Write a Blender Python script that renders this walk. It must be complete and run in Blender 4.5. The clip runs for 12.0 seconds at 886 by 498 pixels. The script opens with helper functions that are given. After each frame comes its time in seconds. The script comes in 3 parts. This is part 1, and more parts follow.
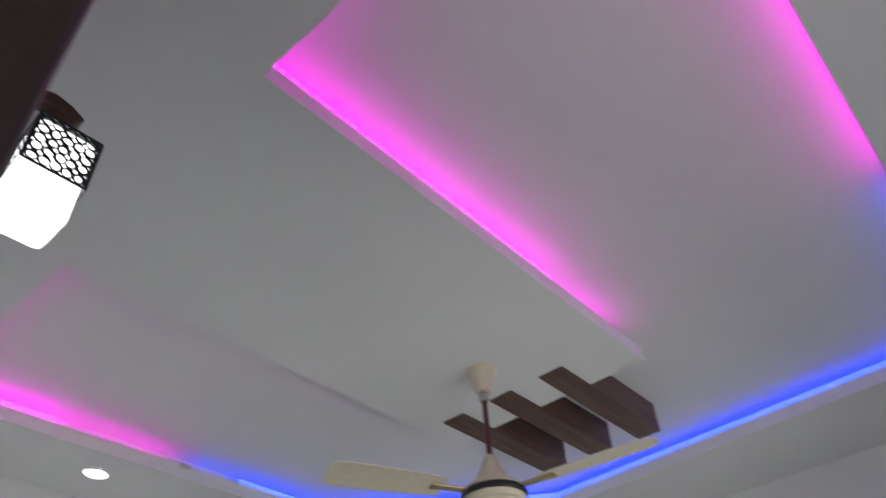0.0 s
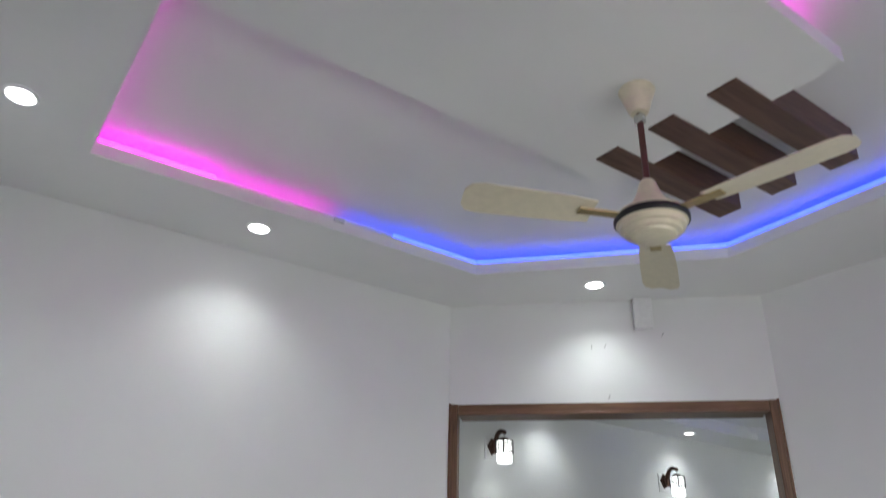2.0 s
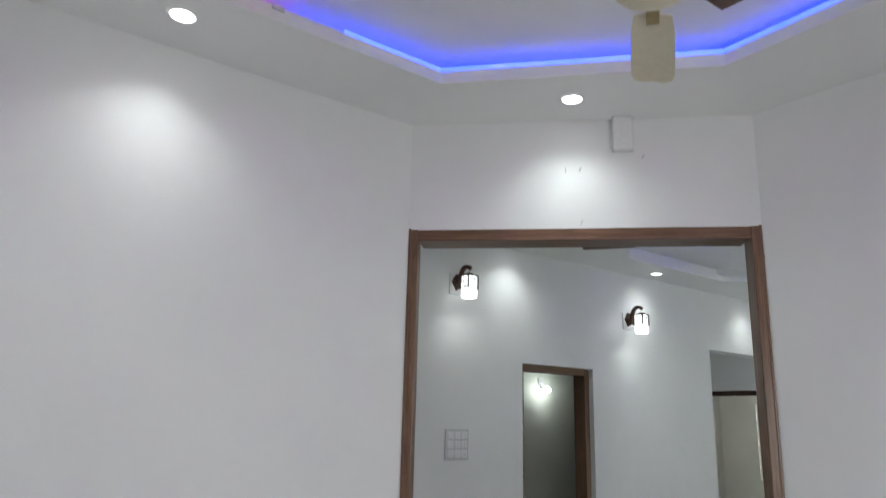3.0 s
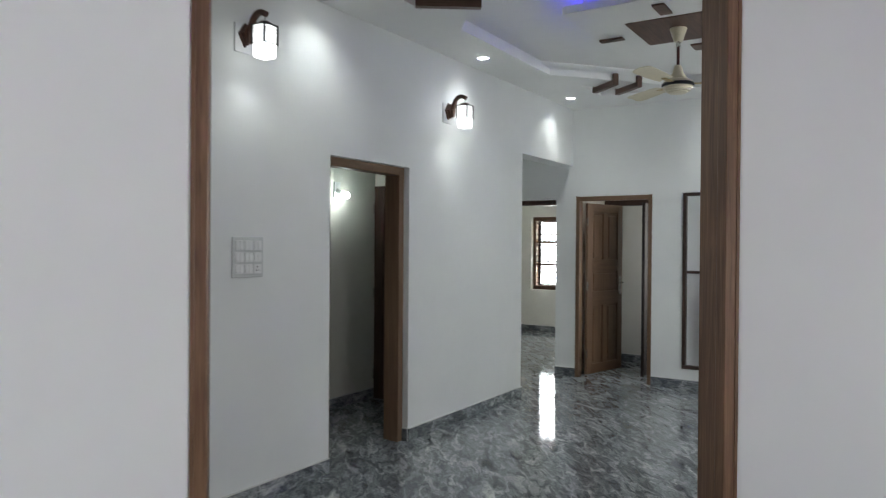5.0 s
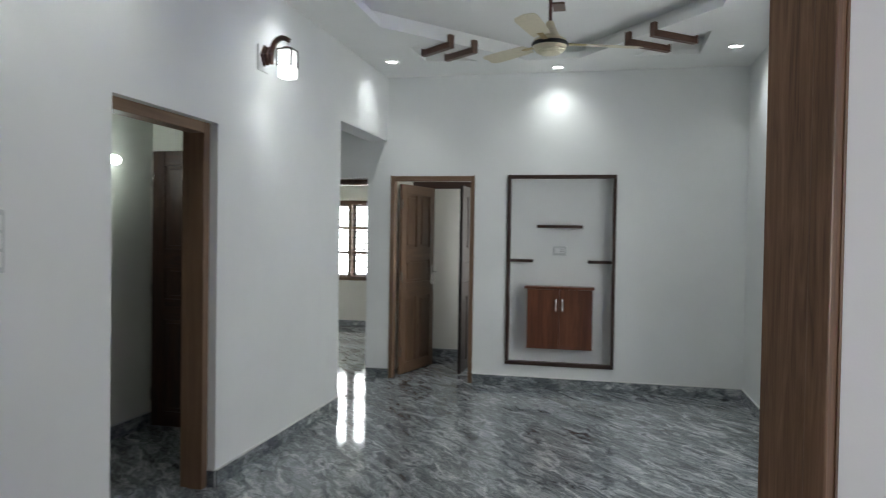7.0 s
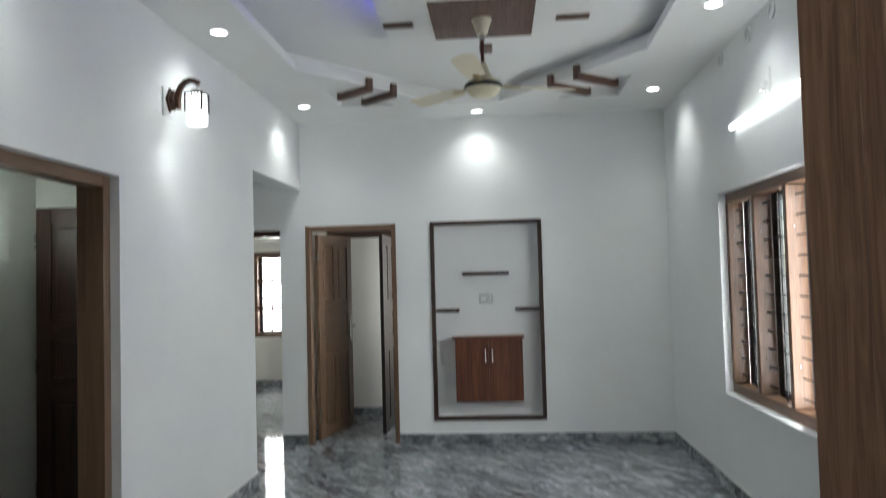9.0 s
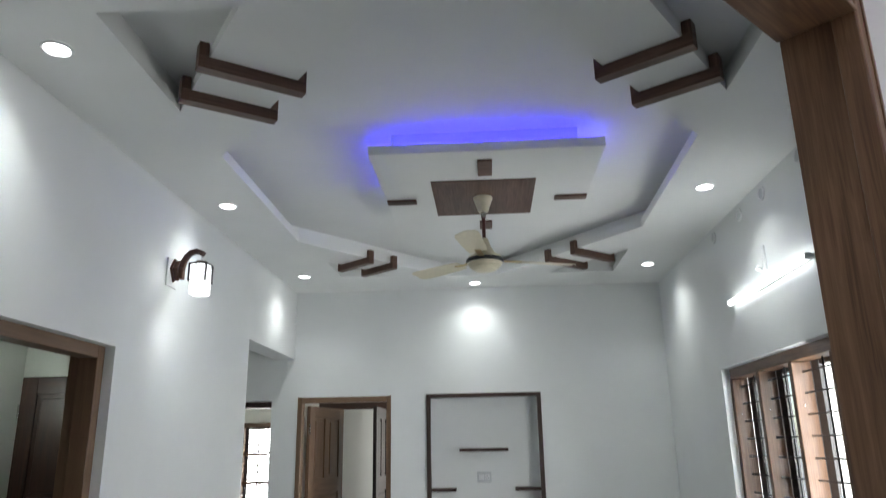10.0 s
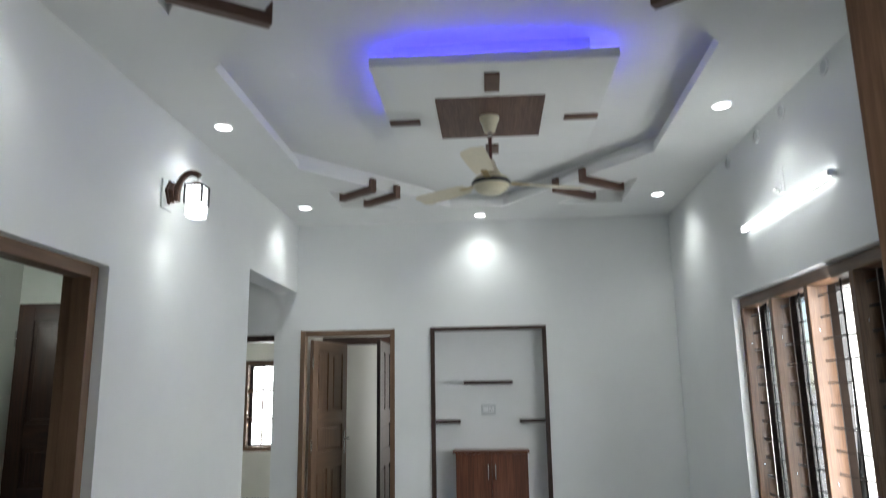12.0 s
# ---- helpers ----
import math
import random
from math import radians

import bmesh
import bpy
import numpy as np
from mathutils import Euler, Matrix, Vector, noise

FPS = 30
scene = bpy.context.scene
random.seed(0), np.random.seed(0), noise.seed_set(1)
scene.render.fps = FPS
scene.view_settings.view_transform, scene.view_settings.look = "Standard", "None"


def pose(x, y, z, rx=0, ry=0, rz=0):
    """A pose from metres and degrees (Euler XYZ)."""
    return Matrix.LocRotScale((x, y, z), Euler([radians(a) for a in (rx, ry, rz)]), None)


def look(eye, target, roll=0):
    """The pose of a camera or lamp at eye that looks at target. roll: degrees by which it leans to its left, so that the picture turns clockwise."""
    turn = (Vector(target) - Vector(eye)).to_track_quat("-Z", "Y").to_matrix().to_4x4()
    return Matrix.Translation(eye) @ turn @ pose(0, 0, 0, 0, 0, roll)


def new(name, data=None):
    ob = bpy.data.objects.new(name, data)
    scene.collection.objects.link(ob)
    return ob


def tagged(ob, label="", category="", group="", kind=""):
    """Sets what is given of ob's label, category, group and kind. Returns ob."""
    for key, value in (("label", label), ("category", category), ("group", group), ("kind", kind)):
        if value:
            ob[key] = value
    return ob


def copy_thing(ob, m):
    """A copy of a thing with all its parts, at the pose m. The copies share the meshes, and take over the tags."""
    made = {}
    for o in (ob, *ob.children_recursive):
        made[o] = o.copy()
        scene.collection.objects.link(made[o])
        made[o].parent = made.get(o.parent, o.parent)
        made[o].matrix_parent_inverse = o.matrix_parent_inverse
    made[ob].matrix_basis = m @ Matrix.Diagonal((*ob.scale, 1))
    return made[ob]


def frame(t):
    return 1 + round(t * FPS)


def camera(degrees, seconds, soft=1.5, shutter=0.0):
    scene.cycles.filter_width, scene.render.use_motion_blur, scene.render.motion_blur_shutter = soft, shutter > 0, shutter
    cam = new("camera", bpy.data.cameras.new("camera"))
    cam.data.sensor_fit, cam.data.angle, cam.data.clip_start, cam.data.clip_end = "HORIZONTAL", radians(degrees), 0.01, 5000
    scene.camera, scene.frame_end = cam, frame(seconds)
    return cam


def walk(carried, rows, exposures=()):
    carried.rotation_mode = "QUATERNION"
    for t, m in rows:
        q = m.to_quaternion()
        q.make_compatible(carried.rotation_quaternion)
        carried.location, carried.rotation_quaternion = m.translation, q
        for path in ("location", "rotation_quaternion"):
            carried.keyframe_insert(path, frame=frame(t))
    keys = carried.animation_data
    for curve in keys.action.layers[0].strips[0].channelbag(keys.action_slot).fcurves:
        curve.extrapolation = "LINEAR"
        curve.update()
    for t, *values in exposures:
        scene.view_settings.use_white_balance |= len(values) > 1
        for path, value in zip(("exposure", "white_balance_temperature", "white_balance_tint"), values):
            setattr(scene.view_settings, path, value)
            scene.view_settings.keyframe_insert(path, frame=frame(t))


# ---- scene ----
from mathutils.geometry import delaunay_2d_cdt

cam = camera(64.2, 12.0, soft=1.1, shutter=0.4)
PATH = [
    (0, (4.935, -1.103, 1.753), (3.989, 0.064, 3.072), -4.2),
    (0.2, (4.964, -1.052, 1.73), (3.943, -0.04, 3.12), -3.4),
    (0.5, (4.991, -0.966, 1.736), (3.863, -0.134, 3.162), -1.2),
    (0.8, (4.979, -0.912, 1.735), (3.757, -0.116, 3.104), 0.2),
    (1, (4.949, -0.88, 1.728), (3.663, -0.061, 3.022), 0.9),
    (1.5, (4.859, -0.829, 1.722), (3.443, 0.109, 2.777), 1.0),
    (2, (4.734, -0.806, 1.687), (3.25, 0.228, 2.541), 1.4),
    (2.5, (4.589, -0.711, 1.636), (3.076, 0.42, 2.292), 0.9),
    (3, (4.431, -0.512, 1.636), (2.89, 0.673, 2.106), 1.3),
    (3.5, (4.136, -0.375, 1.617), (2.668, 0.946, 1.931), 0.8),
    (3.7, (4.005, -0.318, 1.616), (2.571, 1.055, 1.856), 0.4),
    (5.3, (3.006, 0.368, 1.53), (2.012, 2.102, 1.493), 0.8),
    (5.5, (2.9, 0.465, 1.536), (1.96, 2.23, 1.496), 1.1),
    (6, (2.58, 0.641, 1.509), (1.851, 2.503, 1.48), 1.3),
    (6.5, (2.329, 0.787, 1.51), (1.748, 2.7, 1.473), 1.1),
    (7, (2.181, 0.97, 1.502), (1.745, 2.921, 1.461), 0.9),
    (7.2, (2.114, 1.028, 1.512), (1.778, 2.999, 1.46), 0.9),
    (8.8, (1.909, 1.259, 1.533), (1.755, 3.253, 1.509), -1.3),
    (9, (1.898, 1.268, 1.567), (1.746, 3.26, 1.649), -1.5),
    (9.5, (1.871, 1.287, 1.605), (1.735, 3.256, 1.925), -1.3),
    (10, (1.839, 1.299, 1.607), (1.725, 3.22, 2.153), -1.0),
    (10.5, (1.82, 1.295, 1.608), (1.708, 3.176, 2.28), -0.5),
    (11, (1.807, 1.287, 1.596), (1.692, 3.157, 2.295), -0.3),
    (11.5, (1.787, 1.329, 1.555), (1.669, 3.219, 2.199), -0.3),
    (12, (1.818, 1.472, 1.499), (1.69, 3.427, 1.902), -0.9),
]
EXPOSURES = [(0.0, 0.10), (0.5, 0.26), (1.0, 0.14), (1.5, 0.05), (2.0, 0.26), (3.0, 0.38), (5.5, 0.58), (7.0, 0.62), (9.0, 0.78), (12.0, 0.78)]
walk(cam, [(t, look(eye, target, roll)) for t, eye, target, roll in PATH], EXPOSURES)

# ---------------------------------------------------------------- light
world = bpy.data.worlds.new("world")
world.use_nodes = True
scene.world = world
sky = world.node_tree.nodes.new("ShaderNodeTexSky")
sky.sky_type = "NISHITA"
sky.sun_disc = False
sky.sun_elevation = radians(58)
sky.sun_rotation = radians(200)
world.node_tree.links.new(sky.outputs[0], world.node_tree.nodes["Background"].inputs[0])
world.node_tree.nodes["Background"].inputs[1].default_value = 0.13


def sun_lamp():
    data = bpy.data.lights.new("sun", "SUN")
    data.energy, data.angle, data.color = 3.0, radians(0.5), (1.0, 0.95, 0.88)
    ob = new("sun", data)
    ob.matrix_world = look((0, 0, 20), (0 + 20 * math.sin(radians(20)) * 0.6, 20 * math.cos(radians(20)) * 0.6, 0))


sun_lamp()


def area_light(name, eye, target, w, h, watts, colour=(0.95, 0.98, 1.0), spread=180):
    data = bpy.data.lights.new(name, "AREA")
    data.shape, data.size, data.size_y, data.energy, data.color = "RECTANGLE", w, h, watts, colour
    data.spread = radians(spread)
    ob = new(name, data)
    ob.matrix_world = look(eye, target)


area_light("daylight_window", (3.95, 5.60, 1.43), (1.2, 8.4, 1.65), 1.25, 1.3, 36)
area_light("daylight_bedroom", (-1.5, 12.0, 1.38), (-1.5, 8, 1.3), 1.5, 1.3, 60)
area_light("daylight_entrance", (5.09, -1.70, 1.10), (4.2, 2.0, 1.0), 0.62, 1.9, 12, (1.0, 0.985, 0.94))
# fill lamp in an unseen opening, added to light the living walls
area_light("fill_living", (5.60, 0.80, 1.50), (1.8, 1.2, 1.05), 1.5, 1.1, 15, (1.0, 0.985, 0.95), 125)
# fill lamp added to brighten the dressing room; no source is known
area_light("fill_dressing", (1.62, 8.8, 1.5), (0, 8.8, 1.4), 0.8, 1.1, 10)


def spot(x, y, z, watts, colour=(0.94, 1.0, 0.985), cone=128, name="downlight_beam"):
    data = bpy.data.lights.new(name, "SPOT")
    data.energy, data.color, data.spot_size, data.spot_blend, data.shadow_soft_size = watts, colour, radians(cone), 1.0, 0.045
    ob = new(name, data)
    ob.location = (x, y, z)


SPOT_A, SPOT_B = 15.0, 13.5


# ---------------------------------------------------------------- materials
def nodes_of(name):
    m = bpy.data.materials.new(name)
    m.use_nodes = True
    t = m.node_tree
    return m, t, t.nodes, t.links, t.nodes["Principled BSDF"]


def ramp(n, stops):
    r = n.new("ShaderNodeValToRGB")
    while len(r.color_ramp.elements) < len(stops):
        r.color_ramp.elements.new(0.5)
    for e, (p, c) in zip(r.color_ramp.elements, stops):
        e.position, e.color = p, (*c, 1)
    return r


def mapped(n, l, scale, turn=(0, 0, 0)):
    tc, mp = n.new("ShaderNodeTexCoord"), n.new("ShaderNodeMapping")
    mp.inputs["Scale"].default_value = scale
    mp.inputs["Rotation"].default_value = [radians(a) for a in turn]
    l.new(tc.outputs["Object"], mp.inputs[0])
    return mp


def noise_tex(n, l, vector, scale, detail=4.0, rough=0.55, distort=0.0):
    x = n.new("ShaderNodeTexNoise")
    x.inputs["Scale"].default_value, x.inputs["Detail"].default_value = scale, detail
    x.inputs["Roughness"].default_value, x.inputs["Distortion"].default_value = rough, distort
    l.new(vector.outputs[0], x.inputs["Vector"])
    return x


def bumped(n, l, bsdf, height, strength, distance):
    b = n.new("ShaderNodeBump")
    b.inputs["Strength"].default_value, b.inputs["Distance"].default_value = strength, distance
    l.new(height, b.inputs["Height"])
    l.new(b.outputs[0], bsdf.inputs["Normal"])


def paint(name, dark, light, rough=0.55, bump=0.12, patch=1.3):
    """Painted plaster: broad patches of tone, roller grain."""
    m, t, n, l, b = nodes_of(name)
    mp = mapped(n, l, (1, 1, 1))
    broad = noise_tex(n, l, mp, patch, 5, 0.6)
    r = ramp(n, [(0.3, dark), (0.7, light)])
    l.new(broad.outputs[0], r.inputs[0])
    l.new(r.outputs[0], b.inputs["Base Color"])
    grain = noise_tex(n, l, mp, 140, 3)
    undul = noise_tex(n, l, mp, 6, 3)
    add = n.new("ShaderNodeMath")
    add.operation = "MULTIPLY_ADD"
    add.inputs[1].default_value = 3.0
    l.new(undul.outputs[0], add.inputs[0])
    l.new(grain.outputs[0], add.inputs[2])
    bumped(n, l, b, add.outputs[0], bump, 0.002)
    b.inputs["Roughness"].default_value = rough
    return m


def plain(name, colour, rough=0.4, metal=0.0, vary=0.12, scale=40):
    """Plastic, metal and enamel: a fine mottling and uneven gloss."""
    m, t, n, l, b = nodes_of(name)
    mp = mapped(n, l, (1, 1, 1))
    x = noise_tex(n, l, mp, scale, 4)
    lo, hi = [c * (1 - vary) for c in colour], [min(1, c * (1 + vary)) for c in colour]
    r = ramp(n, [(0.3, lo), (0.7, hi)])
    l.new(x.outputs[0], r.inputs[0])
    l.new(r.outputs[0], b.inputs["Base Color"])
    mr = n.new("ShaderNodeMapRange")
    mr.inputs["To Min"].default_value, mr.inputs["To Max"].default_value = rough * 0.8, min(1, rough * 1.25)
    l.new(x.outputs[0], mr.inputs[0])
    l.new(mr.outputs[0], b.inputs["Roughness"])
    b.inputs["Metallic"].default_value = metal
    return m


def wood(name, dark, mid, light, axis, rough=0.35, fine=1.0, coat=0.0, figure=1.0):
    """Timber with its grain along one axis of the object."""
    m, t, n, l, b = nodes_of(name)
    long, wide = 1.1 * fine, 14.0 * fine
    scale = [wide] * 3
    scale["XYZ".index(axis)] = long
    mp = mapped(n, l, scale)
    a = noise_tex(n, l, mp, 1.6, 6, 0.6, 0.9 * figure)
    scale2 = [110.0 * fine] * 3
    scale2["XYZ".index(axis)] = 2.5 * fine
    mp2 = mapped(n, l, scale2)
    pores = noise_tex(n, l, mp2, 1.0, 3, 0.6)
    mixv = n.new("ShaderNodeMath")
    mixv.operation = "MULTIPLY_ADD"
    mixv.inputs[1].default_value = 0.35
    l.new(pores.outputs[0], mixv.inputs[0])
    sub = n.new("ShaderNodeMath")
    sub.operation = "MULTIPLY"
    sub.inputs[1].default_value = 0.7
    l.new(a.outputs[0], sub.inputs[0])
    l.new(sub.outputs[0], mixv.inputs[2])
    r = ramp(n, [(0.36, dark), (0.52, mid), (0.68, light)])
    l.new(mixv.outputs[0], r.inputs[0])
    l.new(r.outputs[0], b.inputs["Base Color"])
    bumped(n, l, b, pores.outputs[0], 0.15, 0.001)
    b.inputs["Roughness"].default_value = rough
    b.inputs["Coat Weight"].default_value = coat
    b.inputs["Coat Roughness"].default_value = 0.2
    return m


def marble(name, rough=0.07, scale=1.0, turn=52.0):
    """Polished grey stone-look tile with flowing pale and dark streaks."""
    m, t, n, l, b = nodes_of(name)
    turned = mapped(n, l, (1, 1, 1), (0, 0, turn))
    mp = n.new("ShaderNodeMapping")
    mp.inputs["Scale"].default_value = (2.5 * scale, 7.4 * scale, 5.0 * scale)
    l.new(turned.outputs[0], mp.inputs[0])
    warp = noise_tex(n, l, mp, 0.9, 4, 0.6)
    mixer = n.new("ShaderNodeVectorMath")
    mixer.operation = "MULTIPLY_ADD"
    mixer.inputs[1].default_value = (1.6, 1.6, 1.6)
    l.new(warp.outputs["Color"], mixer.inputs[0])
    l.new(mp.outputs[0], mixer.inputs[2])
    flow = n.new("ShaderNodeTexNoise")
    flow.inputs["Scale"].default_value, flow.inputs["Detail"].default_value = 1.7, 9
    flow.inputs["Roughness"].default_value, flow.inputs["Distortion"].default_value = 0.62, 1.1
    l.new(mixer.outputs[0], flow.inputs["Vector"])
    r = ramp(n, [(0.28, (0.045, 0.053, 0.060)), (0.40, (0.125, 0.140, 0.152)), (0.50, (0.235, 0.255, 0.270)),
                 (0.59, (0.38, 0.40, 0.415)), (0.70, (0.60, 0.615, 0.62))])
    l.new(flow.outputs[0], r.inputs[0])
    vein = n.new("ShaderNodeTexNoise")
    vein.inputs["Scale"].default_value, vein.inputs["Detail"].default_value, vein.inputs["Distortion"].default_value = 1.25, 8, 2.2
    l.new(mixer.outputs[0], vein.inputs["Vector"])
    thin = ramp(n, [(0.465, (1, 1, 1)), (0.487, (0.22, 0.23, 0.24)), (0.50, (1, 1, 1)), (0.535, (1, 1, 1)), (0.550, (0.35, 0.36, 0.37)), (0.565, (1, 1, 1))])
    l.new(vein.outputs[0], thin.inputs[0])
    mul = n.new("ShaderNodeMix")
    mul.data_type, mul.blend_type = "RGBA", "MULTIPLY"
    mul.inputs["Factor"].default_value = 0.75
    l.new(r.outputs[0], mul.inputs["A"])
    l.new(thin.outputs[0], mul.inputs["B"])
    l.new(mul.outputs["Result"], b.inputs["Base Color"])
    b.inputs["Roughness"].default_value = rough
    b.inputs["IOR"].default_value = 1.5
    undul = noise_tex(n, l, mapped(n, l, (1, 1, 1)), 2.2, 2)
    bumped(n, l, b, undul.outputs[0], 0.02, 0.01)
    return m


def glowing(name, colour, strength):
    m, t, n, l, b = nodes_of(name)
    b.inputs["Base Color"].default_value = (0.8, 0.8, 0.8, 1)
    b.inputs["Emission Color"].default_value = (*colour, 1)
    b.inputs["Emission Strength"].default_value = strength
    b.inputs["Roughness"].default_value = 0.4
    return m


def glass_pane(name):
    m, t, n, l, b = nodes_of(name)
    b.inputs["Base Color"].default_value = (0.95, 0.98, 0.98, 1)
    b.inputs["Transmission Weight"].default_value = 1.0
    b.inputs["Roughness"].default_value = 0.02
    b.inputs["IOR"].default_value = 1.45
    return m


WALL = paint("wall_paint", (0.77, 0.785, 0.78), (0.82, 0.835, 0.825), 0.6)
CREAM = paint("cream_paint", (0.74, 0.73, 0.67), (0.80, 0.79, 0.73), 0.6)
CEIL = paint("ceiling_paint", (0.83, 0.84, 0.825), (0.88, 0.885, 0.87), 0.7, 0.08)
MARBLE = marble("grey_marble_tile")
SKIRT = marble("grey_marble_skirting", 0.12, 1.5, 10)
GROUT = paint("skirting_grout", (0.6, 0.6, 0.58), (0.7, 0.7, 0.68), 0.7)
TEAK = {a: wood("teak_" + a.lower(), (0.088, 0.044, 0.024), (0.160, 0.084, 0.045), (0.225, 0.125, 0.070), a, 0.42, 1.7, 0.1) for a in "XYZ"}
WINDOWWOOD = {a: wood("window_teak_" + a.lower(), (0.070, 0.034, 0.017), (0.125, 0.063, 0.031), (0.18, 0.095, 0.050), a, 0.42, 1.6, 0.1) for a in "XYZ"}
BROWN = {a: wood("brown_door_" + a.lower(), (0.145, 0.084, 0.049), (0.180, 0.106, 0.062), (0.215, 0.130, 0.077), a, 0.42, 1.0, 0.1, 0.5) for a in "XYZ"}
DARKWOOD = {a: wood("dark_door_" + a.lower(), (0.022, 0.009, 0.006), (0.042, 0.016, 0.010), (0.070, 0.028, 0.016), a, 0.35, 1.0, 0.2) for a in "XYZ"}
BLACKWOOD = {a: wood("black_stained_door_" + a.lower(), (0.010, 0.006, 0.005), (0.018, 0.010, 0.008), (0.030, 0.016, 0.012), a, 0.5) for a in "XYZ"}
WENGE = {a: wood("wenge_laminate_" + a.lower(), (0.060, 0.029, 0.020), (0.112, 0.058, 0.040), (0.165, 0.090, 0.062), a, 0.45, 1.6) for a in "XYZ"}
CABINET = {a: wood("red_cabinet_" + a.lower(), (0.060, 0.018, 0.009), (0.115, 0.036, 0.017), (0.185, 0.066, 0.031), a, 0.3, 0.9, 0.3) for a in "XYZ"}
WENGEDARK = {a: wood("dark_trim_" + a.lower(), (0.022, 0.011, 0.008), (0.042, 0.021, 0.015), (0.070, 0.036, 0.026), a, 0.4, 1.4) for a in "XYZ"}
PLASTIC = plain("white_plastic", (0.78, 0.79, 0.79), 0.3, 0, 0.04)
PLASTIC2 = plain("grey_white_plastic", (0.60, 0.62, 0.62), 0.3, 0, 0.05)
IVORY = plain("ivory_enamel", (0.72, 0.66, 0.50), 0.3, 0, 0.05)
BRASSY = plain("gilt_metal", (0.55, 0.43, 0.22), 0.35, 0.7)
MAROON = plain("maroon_rod", (0.10, 0.030, 0.026), 0.35)
BLACK = plain("black_metal", (0.022, 0.022, 0.024), 0.45, 0.3)
STEEL = plain("brushed_steel", (0.60, 0.60, 0.58), 0.25, 1.0)
GRILLE = plain("dark_steel_bar", (0.018, 0.018, 0.020), 0.5, 0.5)
SASH = plain("dark_painted_sash", (0.020, 0.017, 0.016), 0.4)
GLASS = glass_pane("window_glass")
GROUND = paint("pale_concrete_ground", (0.30, 0.29, 0.27), (0.42, 0.41, 0.38), 0.9, 0.4)
DISC = glowing("downlight_diffuser", (0.95, 0.99, 1.0), 8.0)
SHADE = glowing("lamp_shade_glass", (0.95, 1.0, 0.98), 2.3)
TUBE = glowing("tube_lamp", (0.95, 1.0, 1.0), 5.0)
BULB = glowing("bulb_glass", (0.88, 1.0, 0.96), 38.0)
# plain white glow for the backdrop sheets, no real surface
GLOW_SHEET = glowing("white_glow_sheet", (1.0, 0.99, 0.96), 1.15)
PINK = glowing("pink_led", (1.0, 0.004, 0.86), 3.7)
BLUE = glowing("blue_led", (0.0, 0.045, 1.0), 3.0)
VIOLET = glowing("violet_blue_led", (0.040, 0.030, 1.0), 8.5)


# ---------------------------------------------------------------- mesh helpers
def box(bm, x0, x1, y0, y1, z0, z1, bevel=0.0, m=None):
    made = bmesh.ops.create_cube(bm, size=1.0)["verts"]
    fit = Matrix.Translation(((x0 + x1) / 2, (y0 + y1) / 2, (z0 + z1) / 2)) @ Matrix.Diagonal((x1 - x0, y1 - y0, z1 - z0, 1))
    bmesh.ops.transform(bm, matrix=(m @ fit) if m else fit, verts=made)
    if bevel:
        edges = list({e for v in made for e in v.link_edges})
        bmesh.ops.bevel(bm, geom=edges, offset=bevel, segments=2, affect="EDGES", profile=0.5)
    return bm


def one_box(x0, x1, y0, y1, z0, z1, bevel=0.0):
    return box(bmesh.new(), x0, x1, y0, y1, z0, z1, bevel)


def prism(poly, z0, z1):
    bm = bmesh.new()
    low, high = [bm.verts.new((*p, z0)) for p in poly], [bm.verts.new((*p, z1)) for p in poly]
    bm.faces.new(low[::-1])
    bm.faces.new(high)
    for i in range(len(poly)):
        j = (i + 1) % len(poly)
        bm.faces.new((low[i], low[j], high[j], high[i]))
    bmesh.ops.recalc_face_normals(bm, faces=bm.faces)
    return bm


def lathe(profile, steps=32, bm=None, m=None):
    """A turned shape about z from (radius, height) pairs."""
    bm = bm or bmesh.new()
    rings = []
    for r, z in profile:
        if r < 1e-6:
            rings.append([bm.verts.new((0, 0, z))])
        else:
            rings.append([bm.verts.new((r * math.cos(2 * math.pi * k / steps), r * math.sin(2 * math.pi * k / steps), z)) for k in range(steps)])
    for a, b in zip(rings, rings[1:]):
        for k in range(steps):
            q = (k + 1) % steps
            if len(a) == 1 and len(b) > 1:
                bm.faces.new((a[0], b[q], b[k]))
            elif len(b) == 1 and len(a) > 1:
                bm.faces.new((a[k], a[q], b[0]))
            elif len(a) > 1:
                bm.faces.new((a[k], a[q], b[q], b[k]))
    bmesh.ops.recalc_face_normals(bm, faces=bm.faces)
    if m:
        bmesh.ops.transform(bm, matrix=m, verts=[v for ring in rings for v in ring])
    return bm


